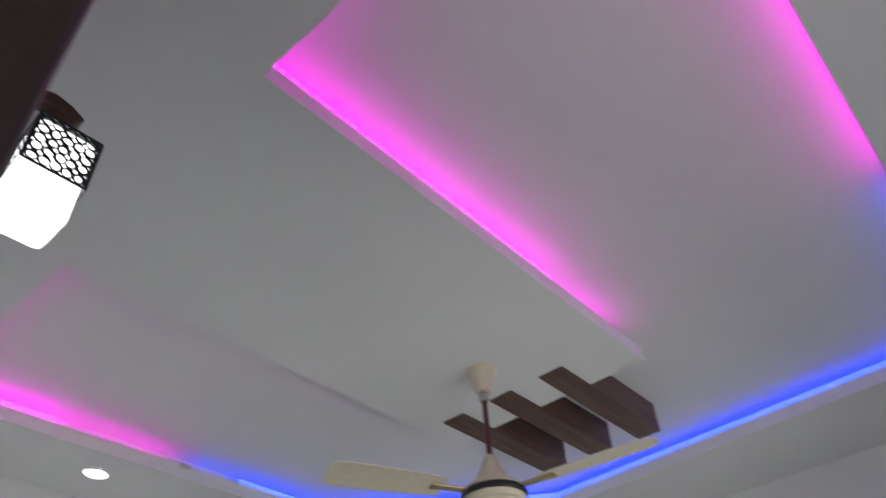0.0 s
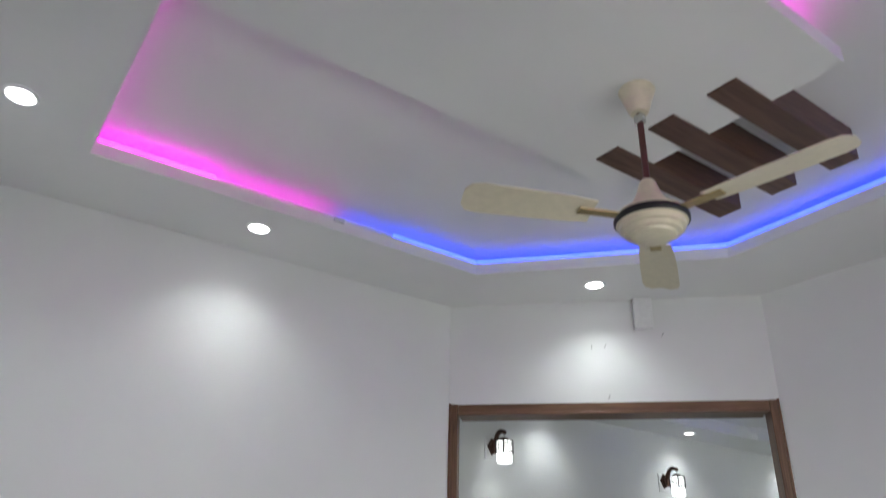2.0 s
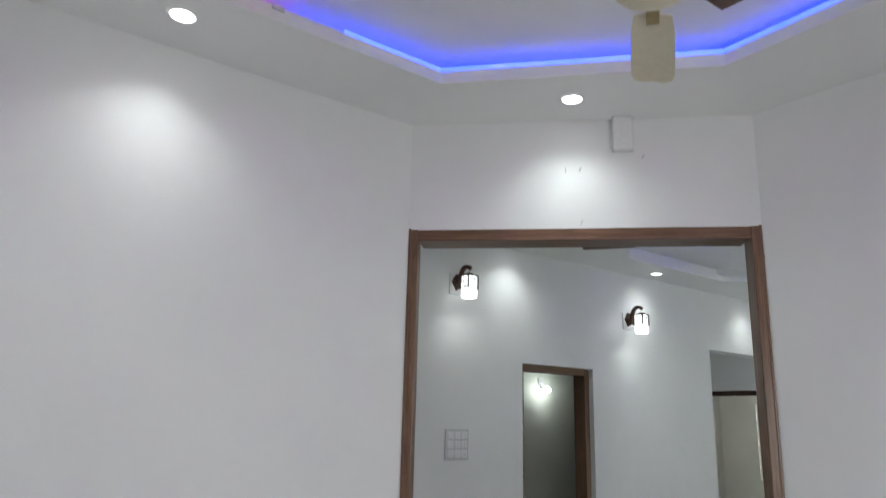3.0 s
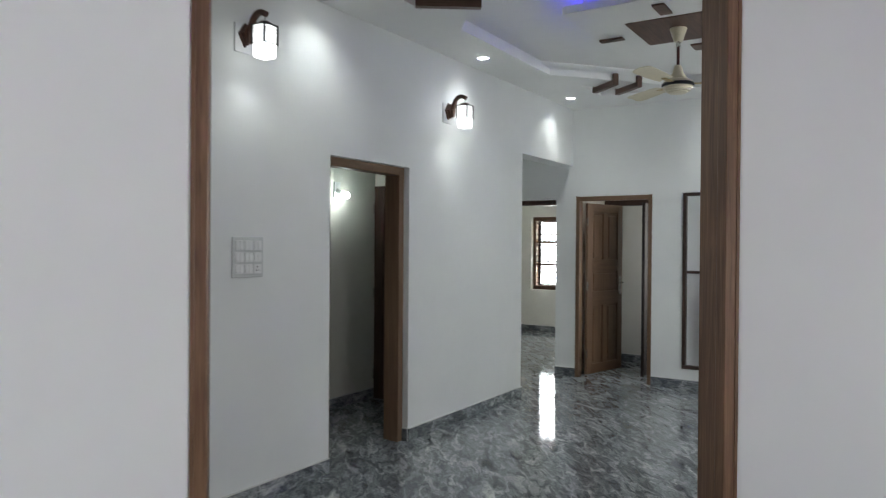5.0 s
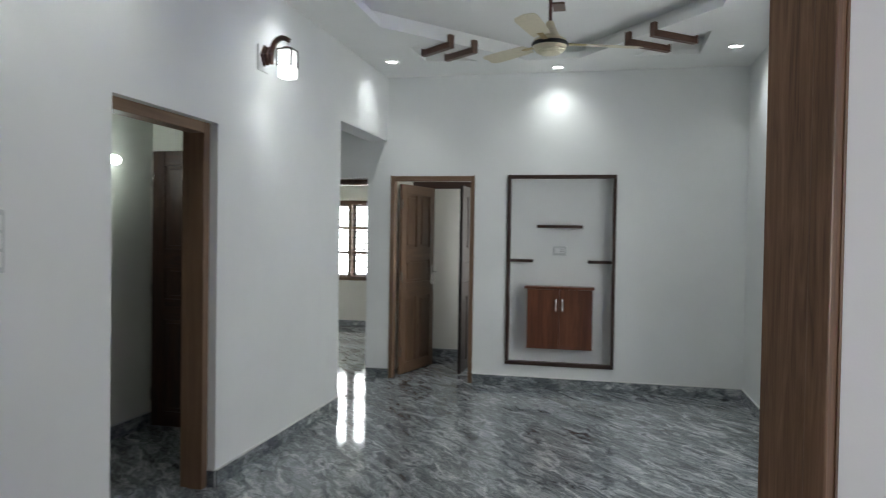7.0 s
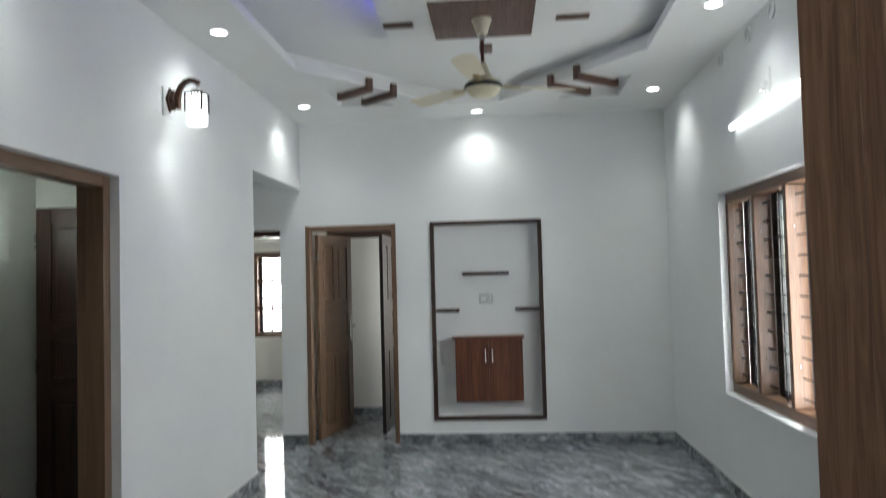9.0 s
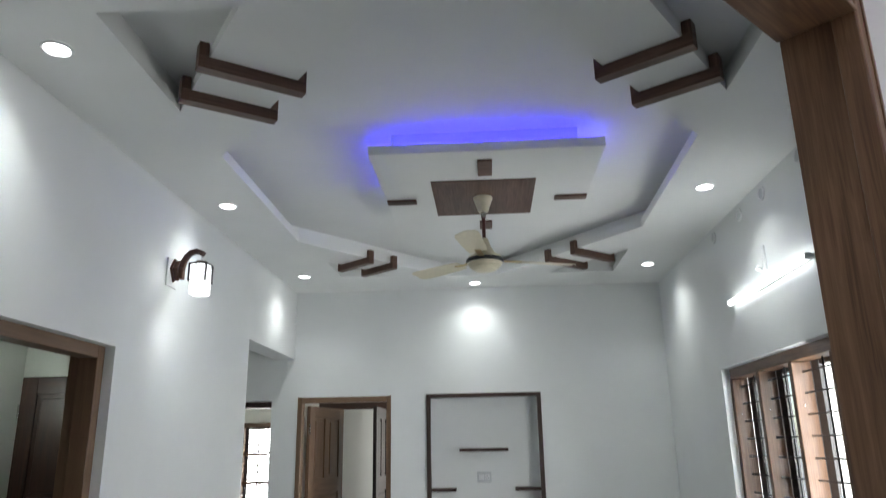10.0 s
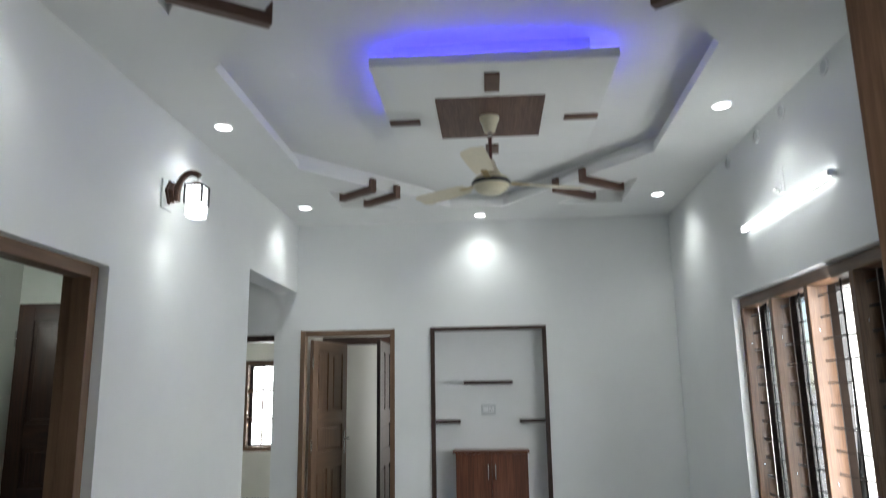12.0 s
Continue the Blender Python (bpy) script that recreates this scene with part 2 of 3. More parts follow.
def sweep(points, w, h, steps=8, square=False):
    """A bar of rounded or square section w by h along points in the xz plane."""
    bm = bmesh.new()
    rings = []
    for i, p in enumerate(points):
        p = Vector(p)
        d = Vector(points[min(i + 1, len(points) - 1)]) - Vector(points[max(i - 1, 0)])
        d.normalize()
        side = Vector((0, 1, 0))
        up = side.cross(d)
        if square:
            c = 0.16
            section = [(1, 1 - c), (1 - c, 1), (c - 1, 1), (-1, 1 - c), (-1, c - 1), (c - 1, -1), (1 - c, -1), (1, c - 1)]
        else:
            section = [(math.cos(2 * math.pi * k / steps), math.sin(2 * math.pi * k / steps)) for k in range(steps)]
        rings.append([bm.verts.new(p + side * (w / 2 * cs) + up * (h / 2 * sn)) for cs, sn in section])
    for a, b in zip(rings, rings[1:]):
        for k in range(len(a)):
            q = (k + 1) % len(a)
            bm.faces.new((a[k], a[q], b[q], b[k]))
    bm.faces.new(rings[0])
    bm.faces.new(rings[-1][::-1])
    bmesh.ops.recalc_face_normals(bm, faces=bm.faces)
    return bm


def mesh_of(name, bm, material, smooth=False):
    me = bpy.data.meshes.new(name)
    bm.to_mesh(me)
    bm.free()
    me.materials.append(material)
    if smooth:
        me.polygons.foreach_set("use_smooth", [True] * len(me.polygons))
        me.set_sharp_from_angle(angle=radians(40))
    return me


def part(name, bm, material, parent, label="", smooth=False, m=None):
    ob = new(name, mesh_of(name, bm, material, smooth))
    ob.parent = parent
    if m:
        ob.matrix_basis = m
    return tagged(ob, label)


def single(name, bm, material, label, category, kind="", group="", smooth=False, m=None):
    ob = new(name, mesh_of(name, bm, material, smooth))
    if m:
        ob.matrix_basis = m
    return tagged(ob, label, category, group, kind)


def thing(name, label, category, m=None, group="", kind=""):
    ob = new(name)
    ob.empty_display_size = 0.1
    if m:
        ob.matrix_basis = m
    return tagged(ob, label, category, group, kind)


# ---------------------------------------------------------------- structure
TOP = 3.46
ZA, ZB = 3.19, 3.11


def wall(name, p0, p1, thick, openings=(), z0=0.0, z1=TOP, material=None, label="smooth white painted plaster wall"):
    """A wall whose room face runs from p0 to p1; thick: towards the left of that way. Openings: u0, u1, z0, z1."""
    p0, p1 = Vector(p0), Vector(p1)
    length = (p1 - p0).length
    us = sorted({0.0, length, *(v for o in openings for v in o[:2])})
    zs = sorted({z0, z1, *(v for o in openings for v in o[2:])})
    solid = {}
    for i in range(len(us) - 1):
        for k in range(len(zs) - 1):
            cu, cz = (us[i] + us[i + 1]) / 2, (zs[k] + zs[k + 1]) / 2
            solid[i, k] = not any(o[0] < cu < o[1] and o[2] < cz < o[3] for o in openings)
    bm = bmesh.new()
    grid = {}

    def v(i, k, s):
        if (i, k, s) not in grid:
            grid[i, k, s] = bm.verts.new((us[i], s * thick, zs[k]))
        return grid[i, k, s]

    for (i, k), full in solid.items():
        if not full:
            continue
        bm.faces.new((v(i, k, 0), v(i + 1, k, 0), v(i + 1, k + 1, 0), v(i, k + 1, 0)))
        bm.faces.new((v(i, k, 1), v(i, k + 1, 1), v(i + 1, k + 1, 1), v(i + 1, k, 1)))
        for di, dk, a, b in ((-1, 0, (i, k), (i, k + 1)), (1, 0, (i + 1, k), (i + 1, k + 1)), (0, -1, (i, k), (i + 1, k)), (0, 1, (i, k + 1), (i + 1, k + 1))):
            if not solid.get((i + di, k + dk), False):
                bm.faces.new((v(*a, 0), v(*b, 0), v(*b, 1), v(*a, 1)))
    bmesh.ops.recalc_face_normals(bm, faces=bm.faces)
    d = (p1 - p0).normalized()
    bmesh.ops.transform(bm, verts=bm.verts, matrix=Matrix(((d.x, -d.y, 0, p0.x), (d.y, d.x, 0, p0.y), (0, 0, 1, 0), (0, 0, 0, 1))))
    return single(name, bm, material or WALL, label, "wall", "structure")


def offset_loop(poly, d):
    """The polygon (anticlockwise) grown outwards by d."""
    out = []
    for i in range(len(poly)):
        a, p, c = Vector(poly[i - 1]), Vector(poly[i]), Vector(poly[(i + 1) % len(poly)])
        e0, e1 = (p - a).normalized(), (c - p).normalized()
        n0, n1 = Vector((e0.y, -e0.x)), Vector((e1.y, -e1.x))
        out.append(tuple(p + (n0 + n1) * (d / (1 + n0.dot(n1)))))
    return out


def ring(bm, low, high):
    for i in range(len(low)):
        j = (i + 1) % len(low)
        bm.faces.new((low[i], low[j], high[j], high[i]))


def loop_verts(bm, poly, z):
    return [bm.verts.new((*p, z)) for p in poly]


def inside(p, poly):
    hit = False
    for (x0, y0), (x1, y1) in zip(poly, poly[1:] + poly[:1]):
        if (y0 > p[1]) != (y1 > p[1]) and p[0] < x0 + (p[1] - y0) / (y1 - y0) * (x1 - x0):
            hit = not hit
    return hit


def fill(bm, loops):
    """Fills the first loop less the others with triangles."""
    polys = [[tuple(v.co.xy) for v in vs] for vs in loops]
    verts = [v for vs in loops for v in vs]
    edges, start = [], 0
    for vs in loops:
        edges += [(start + i, start + (i + 1) % len(vs)) for i in range(len(vs))]
        start += len(vs)
    out = delaunay_2d_cdt([v.co.xy for v in verts], edges, [], 0, 1e-6)
    source = [k[0] for k in out[3]]
    for tri in out[2]:
        c = sum((out[0][k] for k in tri), Vector((0, 0))) / 3
        if inside(c, polys[0]) and not any(inside(c, p) for p in polys[1:]):
            bm.faces.new([verts[source[k]] for k in tri])


def cove_ceiling(name, outer, trays, notches, z, lip, cove, rise, label):
    bm = bmesh.new()
    loops = [loop_verts(bm, outer, z)]
    tray_loops = [loop_verts(bm, p, z) for p in trays]
    notch_loops = [loop_verts(bm, p, z) for p in notches]
    fill(bm, loops + tray_loops + notch_loops)
    for poly, vs in zip(trays, tray_loops):
        up = loop_verts(bm, poly, z + lip)
        ring(bm, vs, up)
        wide = offset_loop(poly, cove)
        out = loop_verts(bm, wide, z + lip)
        ring(bm, up, out)
        top = loop_verts(bm, wide, z + rise)
        ring(bm, out, top)
        fill(bm, [top])
    for poly, vs in zip(notches, notch_loops):
        # the board is thin: the dim void opens out above it
        up = loop_verts(bm, poly, z + 0.05)
        ring(bm, vs, up)
        wide = offset_loop(poly, 0.035)
        out = loop_verts(bm, wide, z + 0.05)
        ring(bm, up, out)
        top = loop_verts(bm, wide, z + rise)
        ring(bm, out, top)
        fill(bm, [top])
    for f in bm.faces:
        f.normal_update()
    return single(name, bm, CEIL, label, "ceiling", "structure")


# floors and ground
single("ground", one_box(-400, 400, -400, 400, -0.60, -0.50), GROUND, "pale concrete yard around the house", "ground", "structure")
PLAN = [(1.27, -1.32), (5.68, -1.32), (5.68, 2.98), (3.7, 2.98), (3.7, 8.2), (1.75, 8.2), (1.75, 9.63), (-0.02, 9.63), (-0.02, 11.95), (-3.2, 11.95),
        (-3.2, 8.0), (-1.6, 8.0), (-1.6, 6.0), (-1.4, 6.0), (-1.4, 2.4), (-0.2, 2.4), (-0.2, 0.1), (1.27, 0.1)]
single("floor_porch", one_box(3.6, 6.1, -3.2, -1.322, -0.45, -0.002), GROUND, "pale concrete porch floor", "floor", "structure")
single("floor", prism(PLAN, -0.45, 0.0), MARBLE, "polished grey marble-look tile floor with flowing streaks", "floor", "structure")
# unseen slab over all rooms, added to keep sky light out
single("sky_block_slab", one_box(-3.4, 5.9, -1.42, 12.2, TOP, TOP + 0.14), CEIL, "plain unseen slab added over the rooms to block the sky", "roof", "structure")

# glowing white sheets added outside the windows for their blown-out brightness
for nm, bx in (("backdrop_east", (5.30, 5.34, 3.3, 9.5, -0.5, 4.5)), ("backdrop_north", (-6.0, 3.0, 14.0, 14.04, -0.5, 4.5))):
    single(nm, one_box(*bx), GLOW_SHEET, "plain glowing white sheet added outside the window", "backdrop", "structure")

# the hall
HALL_LEFT = wall("wall_west", (0, 8.0), (0, 0.3), -0.2, [(0.0, 1.333, 0.0, 2.458), (3.304, 4.215, 0.0, 2.126)])
HALL_FAR = wall("wall_north", (-1.4, 8.0), (3.5, 8.0), 0.2,
                [(0.35, 1.194, 0.0, 2.08), (1.446, 2.329, 0.0, 2.10), (2.677, 3.697, 0.24, 2.10)], label="white painted wall with door openings and a niche")
single("wall_niche_back", one_box(1.24, 2.34, 8.14, 8.198, 0.2, 2.14), WALL, "white painted back of the wall niche", "wall", "structure")
HALL_RIGHT = wall("wall_east", (3.5, 2.98), (3.5, 8.2), -0.2, [(1.435, 3.51, 0.700, 2.122)])
wall("wall_corridor_end", (0, 0.3), (1.27, 0.3), -0.2)

# the living room
wall("wall_living_west", (1.479, -1.12), (1.479, 1.529), 0.2)
wall("wall_living_north", (2.73, 2.78), (5.48, 2.78), 0.2)
# the opening here is unseen, cut to let the living fill lamp in
wall("wall_living_east", (5.48, 2.98), (5.48, -1.32), 0.2, [(1.40, 2.96, 0.92, 2.08)])
wall("wall_living_south", (1.27, -1.10), (5.48, -1.10), -0.2, [(3.43, 4.21, 0.0, 2.62)])
DIAG = pose(1.47, 1.52, 0, 0, 0, 45)
DLEN = 1.26 * math.sqrt(2)
wall("wall_diagonal", (1.47, 1.52), (2.73, 2.78), 0.17, [(0.0, DLEN, 0.0, 2.60)], label="white painted wall above the wide opening")

# spaces seen through the openings
wall("wall_store_west", (-1.2, 2.6), (-1.2, 6.0), 0.2, material=CREAM)
wall("wall_store_north", (-1.2, 5.8), (-0.2, 5.8), 0.2, material=CREAM)
wall("wall_store_south", (-1.2, 2.6), (-0.2, 2.6), -0.2, material=CREAM)
wall("wall_lobby_west", (-1.4, 6.0), (-1.4, 8.0), 0.2)
wall("wall_bedroom_west", (-3.0, 8.2), (-3.0, 11.75), 0.2, material=CREAM)
wall("wall_bedroom_north", (-3.0, 11.75), (-0.12, 11.75), 0.2, [(0.69, 2.19, 0.735, 2.03)], material=CREAM)
wall("wall_bedroom_east", (-0.12, 11.95), (-0.12, 8.2), 0.10, material=CREAM)
wall("wall_bedroom_south", (-3.2, 8.2), (-1.4, 8.2), -0.2, material=CREAM)
wall("wall_dressing_north", (-0.02, 9.43), (1.6, 9.43), 0.2, material=CREAM)
# unseen opening, made only for the dressing room's fill lamp
wall("wall_dressing_east", (1.6, 9.63), (1.6, 8.2), 0.15, [(0.42, 1.24, 0.9, 2.05)], material=CREAM)
for nm, x0, x1, y0, y1 in (("ceiling_store", -1.2, -0.2, 2.6, 5.8), ("ceiling_lobby", -1.4, -0.2, 6.0, 8.0), ("ceiling_bedroom", -3.0, -0.12, 8.2, 11.75), ("ceiling_dressing", -0.02, 1.6, 8.2, 9.43)):
    single(nm, one_box(x0, x1, y0, y1, 3.05, 3.09), CEIL, "plain white painted ceiling", "ceiling", "structure")

# unseen entrance space behind the start of the walk, added to limit daylight
wall("wall_unseen_porch_west", (3.8, -3.2), (3.8, -1.32), 0.2)
wall("wall_unseen_porch_east", (5.9, -1.32), (5.9, -3.2), 0.2)
single("ceiling_unseen_porch", one_box(3.6, 6.1, -3.2, -1.42, 2.95, 3.1), CEIL, "plain white unseen porch ceiling added against the sky", "ceiling", "structure")

# ceilings
TRAY_A = [(1.985, -0.60), (3.045, -0.60), (3.045, 1.21), (4.018, 1.21), (4.018, -0.60), (5.03, -0.60), (5.03, 2.10), (2.925, 2.20), (1.972, 1.342)]
cove_ceiling("ceiling_living", [(1.47, -1.12), (5.48, -1.12), (5.48, 2.78), (2.73, 2.78), (1.47, 1.52)], [TRAY_A], [], ZA, 0.06, 0.10, 0.13,
             "white gypsum false ceiling with a U-shaped lit cove")
TRAY_B = [(0.481, 4.665), (1.48, 3.43), (1.96, 3.43), (2.938, 4.642), (2.972, 6.175), (1.96, 7.48), (1.495, 7.48), (0.470, 6.26)]
NOTCHES = [[(0.50, 3.39), (1.012, 3.40), (0.478, 4.15)], [(2.92, 3.41), (2.933, 4.18), (2.395, 3.41)],
           [(0.555, 7.38), (0.55, 6.84), (1.045, 7.44)], [(2.99, 7.49), (2.42, 7.47), (2.985, 6.77)]]
cove_ceiling("ceiling_hall", [(0, 0.3), (1.27, 0.3), (1.27, 1.60), (2.65, 2.98), (3.5, 2.98), (3.5, 8.0), (0, 8.0)], [TRAY_B], NOTCHES, ZB, 0.06, 0.10, 0.15,
             "white gypsum false ceiling with a tray and triangular cut-outs")


# skirting: one strip for each stretch of wall
def skirting(p0, p1, inward):
    """A tile strip along a wall foot; inward: the side of the room, left of the way is 1."""
    p0, p1 = Vector(p0), Vector(p1)
    d = (p1 - p0)
    m = Matrix.Translation((p0.x, p0.y, 0)) @ Matrix.Rotation(math.atan2(d.y, d.x), 4, "Z")
    ys = (0.0, 0.012) if inward > 0 else (-0.012, 0.0)
    ob = single("baseboard", one_box(0.002, d.length - 0.002, *ys, 0.0, 0.096, 0.002), SKIRT, "grey marble-look tile skirting", "skirting", "structure", m=m)
    part("top_grout", one_box(0.002, d.length - 0.002, ys[0] - 0.001 if inward < 0 else ys[0], ys[1] + (0.001 if inward > 0 else 0), 0.097, 0.103), GROUT, ob)


for p0, p1, s in (((0, 0.3), (0, 3.785), -1), ((0, 4.696), (0, 6.667), -1), ((0.929, 8), (3.5, 8), -1), ((-0.206, 8), (0.046, 8), -1), ((3.5, 2.98), (3.5, 8), 1),
                  ((-1.2, 2.6), (-1.2, 5.8), -1), ((-3.0, 11.75), (-0.3, 11.75), -1), ((-3.0, 8.2), (-3.0, 11.75), -1), ((-0.02, 9.43), (1.6, 9.43), -1),
                  ((1.47, -1.12), (1.47, 1.50), -1), ((2.76, 2.78), (5.48, 2.78), -1), ((0, 4.696), (-0.05, 4.696), 1), ((-1.4, 6.0), (-1.4, 8.0), -1)):
    skirting(p0, p1, s)


# ---------------------------------------------------------------- timber frames
def opening_frame(name, m, length, height, face, depth, proud, mats, label, step=0.0):
    """Two posts and a header round an opening; local x along the wall, y through it."""
    f = thing(name, label, "door frame", m, kind="structure")
    for u in (0.0, length - face):
        post = part("post", one_box(u, u + face, -proud, 0.052, 0.0, height, 0.005), mats["Z"], f)
        lin = face - step
        part("lining", one_box(u if u == 0 else u + step, u + lin if u == 0 else u + face, 0.0525, depth, 0.0, height - 0.004, 0.003), mats["Z"], f)
        part("bead", one_box(u if u == 0 else u + face - 0.012, u + 0.012 if u == 0 else u + face, -proud - 0.004, -proud + 0.003, 0.0, height + 0.004, 0.0015), mats["Z"], post)
    head = part("header", one_box(face + 0.001, length - face - 0.001, -proud + 0.002, depth, height - face * 1.22, height - 0.003, 0.005), mats["X"], f)
    part("bead", one_box(face + 0.001, length - face - 0.001, -proud - 0.003, -proud + 0.006, height - face * 1.22 - 0.002, height - face * 1.22 + 0.012, 0.003), mats["X"], head)
    return f


opening_frame("opening_frame", pose(1.480, 1.530, 0, 0, 0, 45), 1.247 * math.sqrt(2), 2.602, 0.050, 0.174, 0.004, TEAK,
              "varnished teak frame round the wide diagonal opening", 0.014)
opening_frame("entrance_frame", pose(5.48, -1.10, 0, 0, 0, 180), 0.78, 2.62, 0.07, 0.2, 0.020, BLACKWOOD,
              "dark varnished wooden frame round the entrance opening")


def set_back_frame(name, m, length, height, face, y0, y1, mats, label):
    """A door frame set back into its opening, with a rebate for the leaf."""
    f = thing(name, label, "door frame", m, kind="structure")
    mid = y0 + (y1 - y0) * 0.62
    for side in (0, 1):
        u0, u1 = (0.0, face) if side == 0 else (length - face, length)
        part("post", one_box(u0, u1, y0, mid, 0.0, height, 0.003), mats["Z"], f)
        part("rebate", one_box(u0 if side == 0 else u0 + 0.016, u1 - 0.016 if side == 0 else u1, mid + 0.001, y1, 0.0, height, 0.002), mats["Z"], f)
    part("header", one_box(face, length - face, y0, mid, height - face, height, 0.003), mats["X"], f)
    part("rebate", one_box(face - 0.014, length - face + 0.014, mid + 0.001, y1, height - face + 0.016, height, 0.002), mats["X"], f)
    return f


def panel_door(name, m, w, h, mats, label, handle=True, handle_side=1):
    """A five-panel leaf; local x from the hinge, y through the leaf, z up."""
    d = thing(name, label, "door", m)
    t, s = 0.036, 0.105
    rows = [(0.12, 0.82), (0.98, 1.22), (1.36, h - 0.11)]
    for u in (0.0, w - s):
        part("stile", one_box(u, u + s, -t / 2, t / 2, 0.008, h, 0.003), mats["Z"], d)
    rails = [(0.008, rows[0][0]), (rows[0][1], rows[1][0]), (rows[1][1], rows[2][0]), (rows[2][1], h)]
    for a, b in rails:
        part("rail", one_box(s, w - s, -t / 2, t / 2, a, b, 0.003), mats["X"], d)
    mid = w / 2
    for i, (a, b) in enumerate(rows):
        spans = [(s, w - s)] if i == 1 else [(s, mid - 0.05), (mid + 0.05, w - s)]
        if i != 1:
            part("muntin", one_box(mid - 0.05, mid + 0.05, -t / 2, t / 2, a, b, 0.003), mats["Z"], d)
        for u0, u1 in spans:
            bm = one_box(u0, u1, -0.004, 0.004, a, b)
            box(bm, u0 + 0.026, u1 - 0.026, -0.013, 0.013, a + 0.026, b - 0.026, 0.008)
            part("panel", bm, mats["Z"], d)
    for z in (0.25, 1.05, h - 0.22):
        part("hinge", one_box(-0.008, 0.004, -0.024, -0.010, z - 0.05, z + 0.05, 0.002), STEEL, d, "steel butt hinge")
    if handle:
        u = w - 0.055
        for s_ in (-1, 1):
            y = s_ * (t / 2)
            plate = part("handle_plate", one_box(u - 0.018, u + 0.018, min(y, y + s_ * 0.006), max(y, y + s_ * 0.006), 0.93, 1.15, 0.002), STEEL, d, "brushed steel handle plate")
            bm = one_box(u - 0.008, u + 0.008, min(y, y + s_ * 0.05), max(y, y + s_ * 0.05), 1.07, 1.086, 0.003)
            box(bm, u - 0.11, u + 0.006, y + s_ * 0.05 - 0.008, y + s_ * 0.05 + 0.008, 1.07, 1.086, 0.004)
            part("lever", bm, STEEL, plate, "steel lever handle")
    return d


# store doorway in the west wall of the hall
set_back_frame("door_1", Matrix.Translation((0, 3.785, 0)) @ Matrix.Rotation(radians(90), 4, "Z"), 0.911, 2.126, 0.062, 0.05, 0.20, BROWN,
               "brown painted door frame set back in the wall")
panel_door("store_door", pose(-1.16, 5.76, 0), 0.80, 2.10, DARKWOOD, "dark stained panelled wooden door, closed")
# dressing room doorway in the far wall
opening_frame("door_2", pose(0.046, 8.0, 0), 0.883, 2.10, 0.042, 0.10, 0.004, BROWN, "brown painted door frame in the far wall")
panel_door("dressing_door", pose(0.112, 8.165, 0, 0, 0, 76), 0.74, 2.03, BROWN, "brown painted five-panel door, standing open")
f = thing("door_3", "dark stained inner door frame", "door frame", pose(0, 9.12, 0), kind="structure")
part("header", one_box(-0.015, 0.75, 0, 0.10, 2.045, 2.125, 0.003), DARKWOOD["X"], f)
part("post", one_box(0.675, 0.75, 0, 0.10, 0, 2.044, 0.003), DARKWOOD["Z"], f)
panel_door("inner_door", pose(0.730, 9.09, 0, 0, 0, -91), 0.70, 2.03, BLACKWOOD, "dark stained panelled door, standing open", False)
# bedroom doorway
opening_frame("door_4", pose(-1.10, 8.206, 0), 0.95, 2.085, 0.05, 0.10, 0.0, DARKWOOD, "dark brown bedroom door frame")
panel_door("bedroom_door", pose(-0.225, 8.33, 0, 0, 0, 108), 0.74, 2.0, BROWN, "brown panelled bedroom door, standing open")


# ---------------------------------------------------------------- windows
def window(name, m, width, height, lights, label, bars, depth=0.105, e=0.046, rail=0.07, gauge=0.005, transoms=(), stile=0.042):
    """A timber window; local x along the wall, y outwards, z up from the sill."""
    w = thing(name, label, "window", m, kind="structure")
    for z0, z1 in ((0.0, rail), (height - rail, height)):
        part("window_frame", one_box(0, width, 0, depth, z0, z1, 0.004), WINDOWWOOD["X"], w)
    step = (width - e) / lights
    for k in range(lights + 1):
        part("mullion", one_box(k * step, k * step + e, -0.003, depth, rail + 0.001, height - rail - 0.001, 0.004), WINDOWWOOD["Z"], w)
    for k in range(lights):
        u0, u1 = k * step + e, (k + 1) * step
        # outer sash: dark stiles and rails round a clear pane
        sash = part("sash", one_box(u0 - 0.006, u0 + stile, depth + 0.004, depth + 0.04, rail - 0.02, height - rail + 0.02, 0.003), SASH, w, "dark painted sash")
        part("stile", one_box(u1 - stile, u1 + 0.006, depth + 0.004, depth + 0.04, rail - 0.02, height - rail + 0.02, 0.003), SASH, sash)
        for z in (rail - 0.02, height - rail - 0.025):
            part("rail", one_box(u0 + stile + 0.001, u1 - stile - 0.001, depth + 0.006, depth + 0.036, z, z + 0.045, 0.003), SASH, sash)
        pane = part("pane", one_box(u0 + 0.04, u1 - 0.04, depth + 0.018, depth + 0.022, rail, height - rail), GLASS, w, "clear glass pane")
        pane.visible_shadow = False
        for j in range(bars):
            z = rail + (height - 2 * rail) * (j + 0.5) / bars
            part("bar", lathe([(gauge, u0 - 0.012), (gauge, u1 + 0.012)], 8, m=Matrix.Translation((0, 0.055, z)) @ Matrix.Rotation(radians(90), 4, "Y")), GRILLE, w)
        part("bar", lathe([(gauge, rail - 0.01), (gauge, height - rail + 0.01)], 8, m=Matrix.Translation(((u0 + u1) / 2, 0.068, 0))), GRILLE, w)
        for z in transoms:
            part("transom", one_box(u0 + 0.001, u1 - 0.001, 0.010, depth - 0.010, z - 0.022, z + 0.022, 0.003), WINDOWWOOD["X"], w)
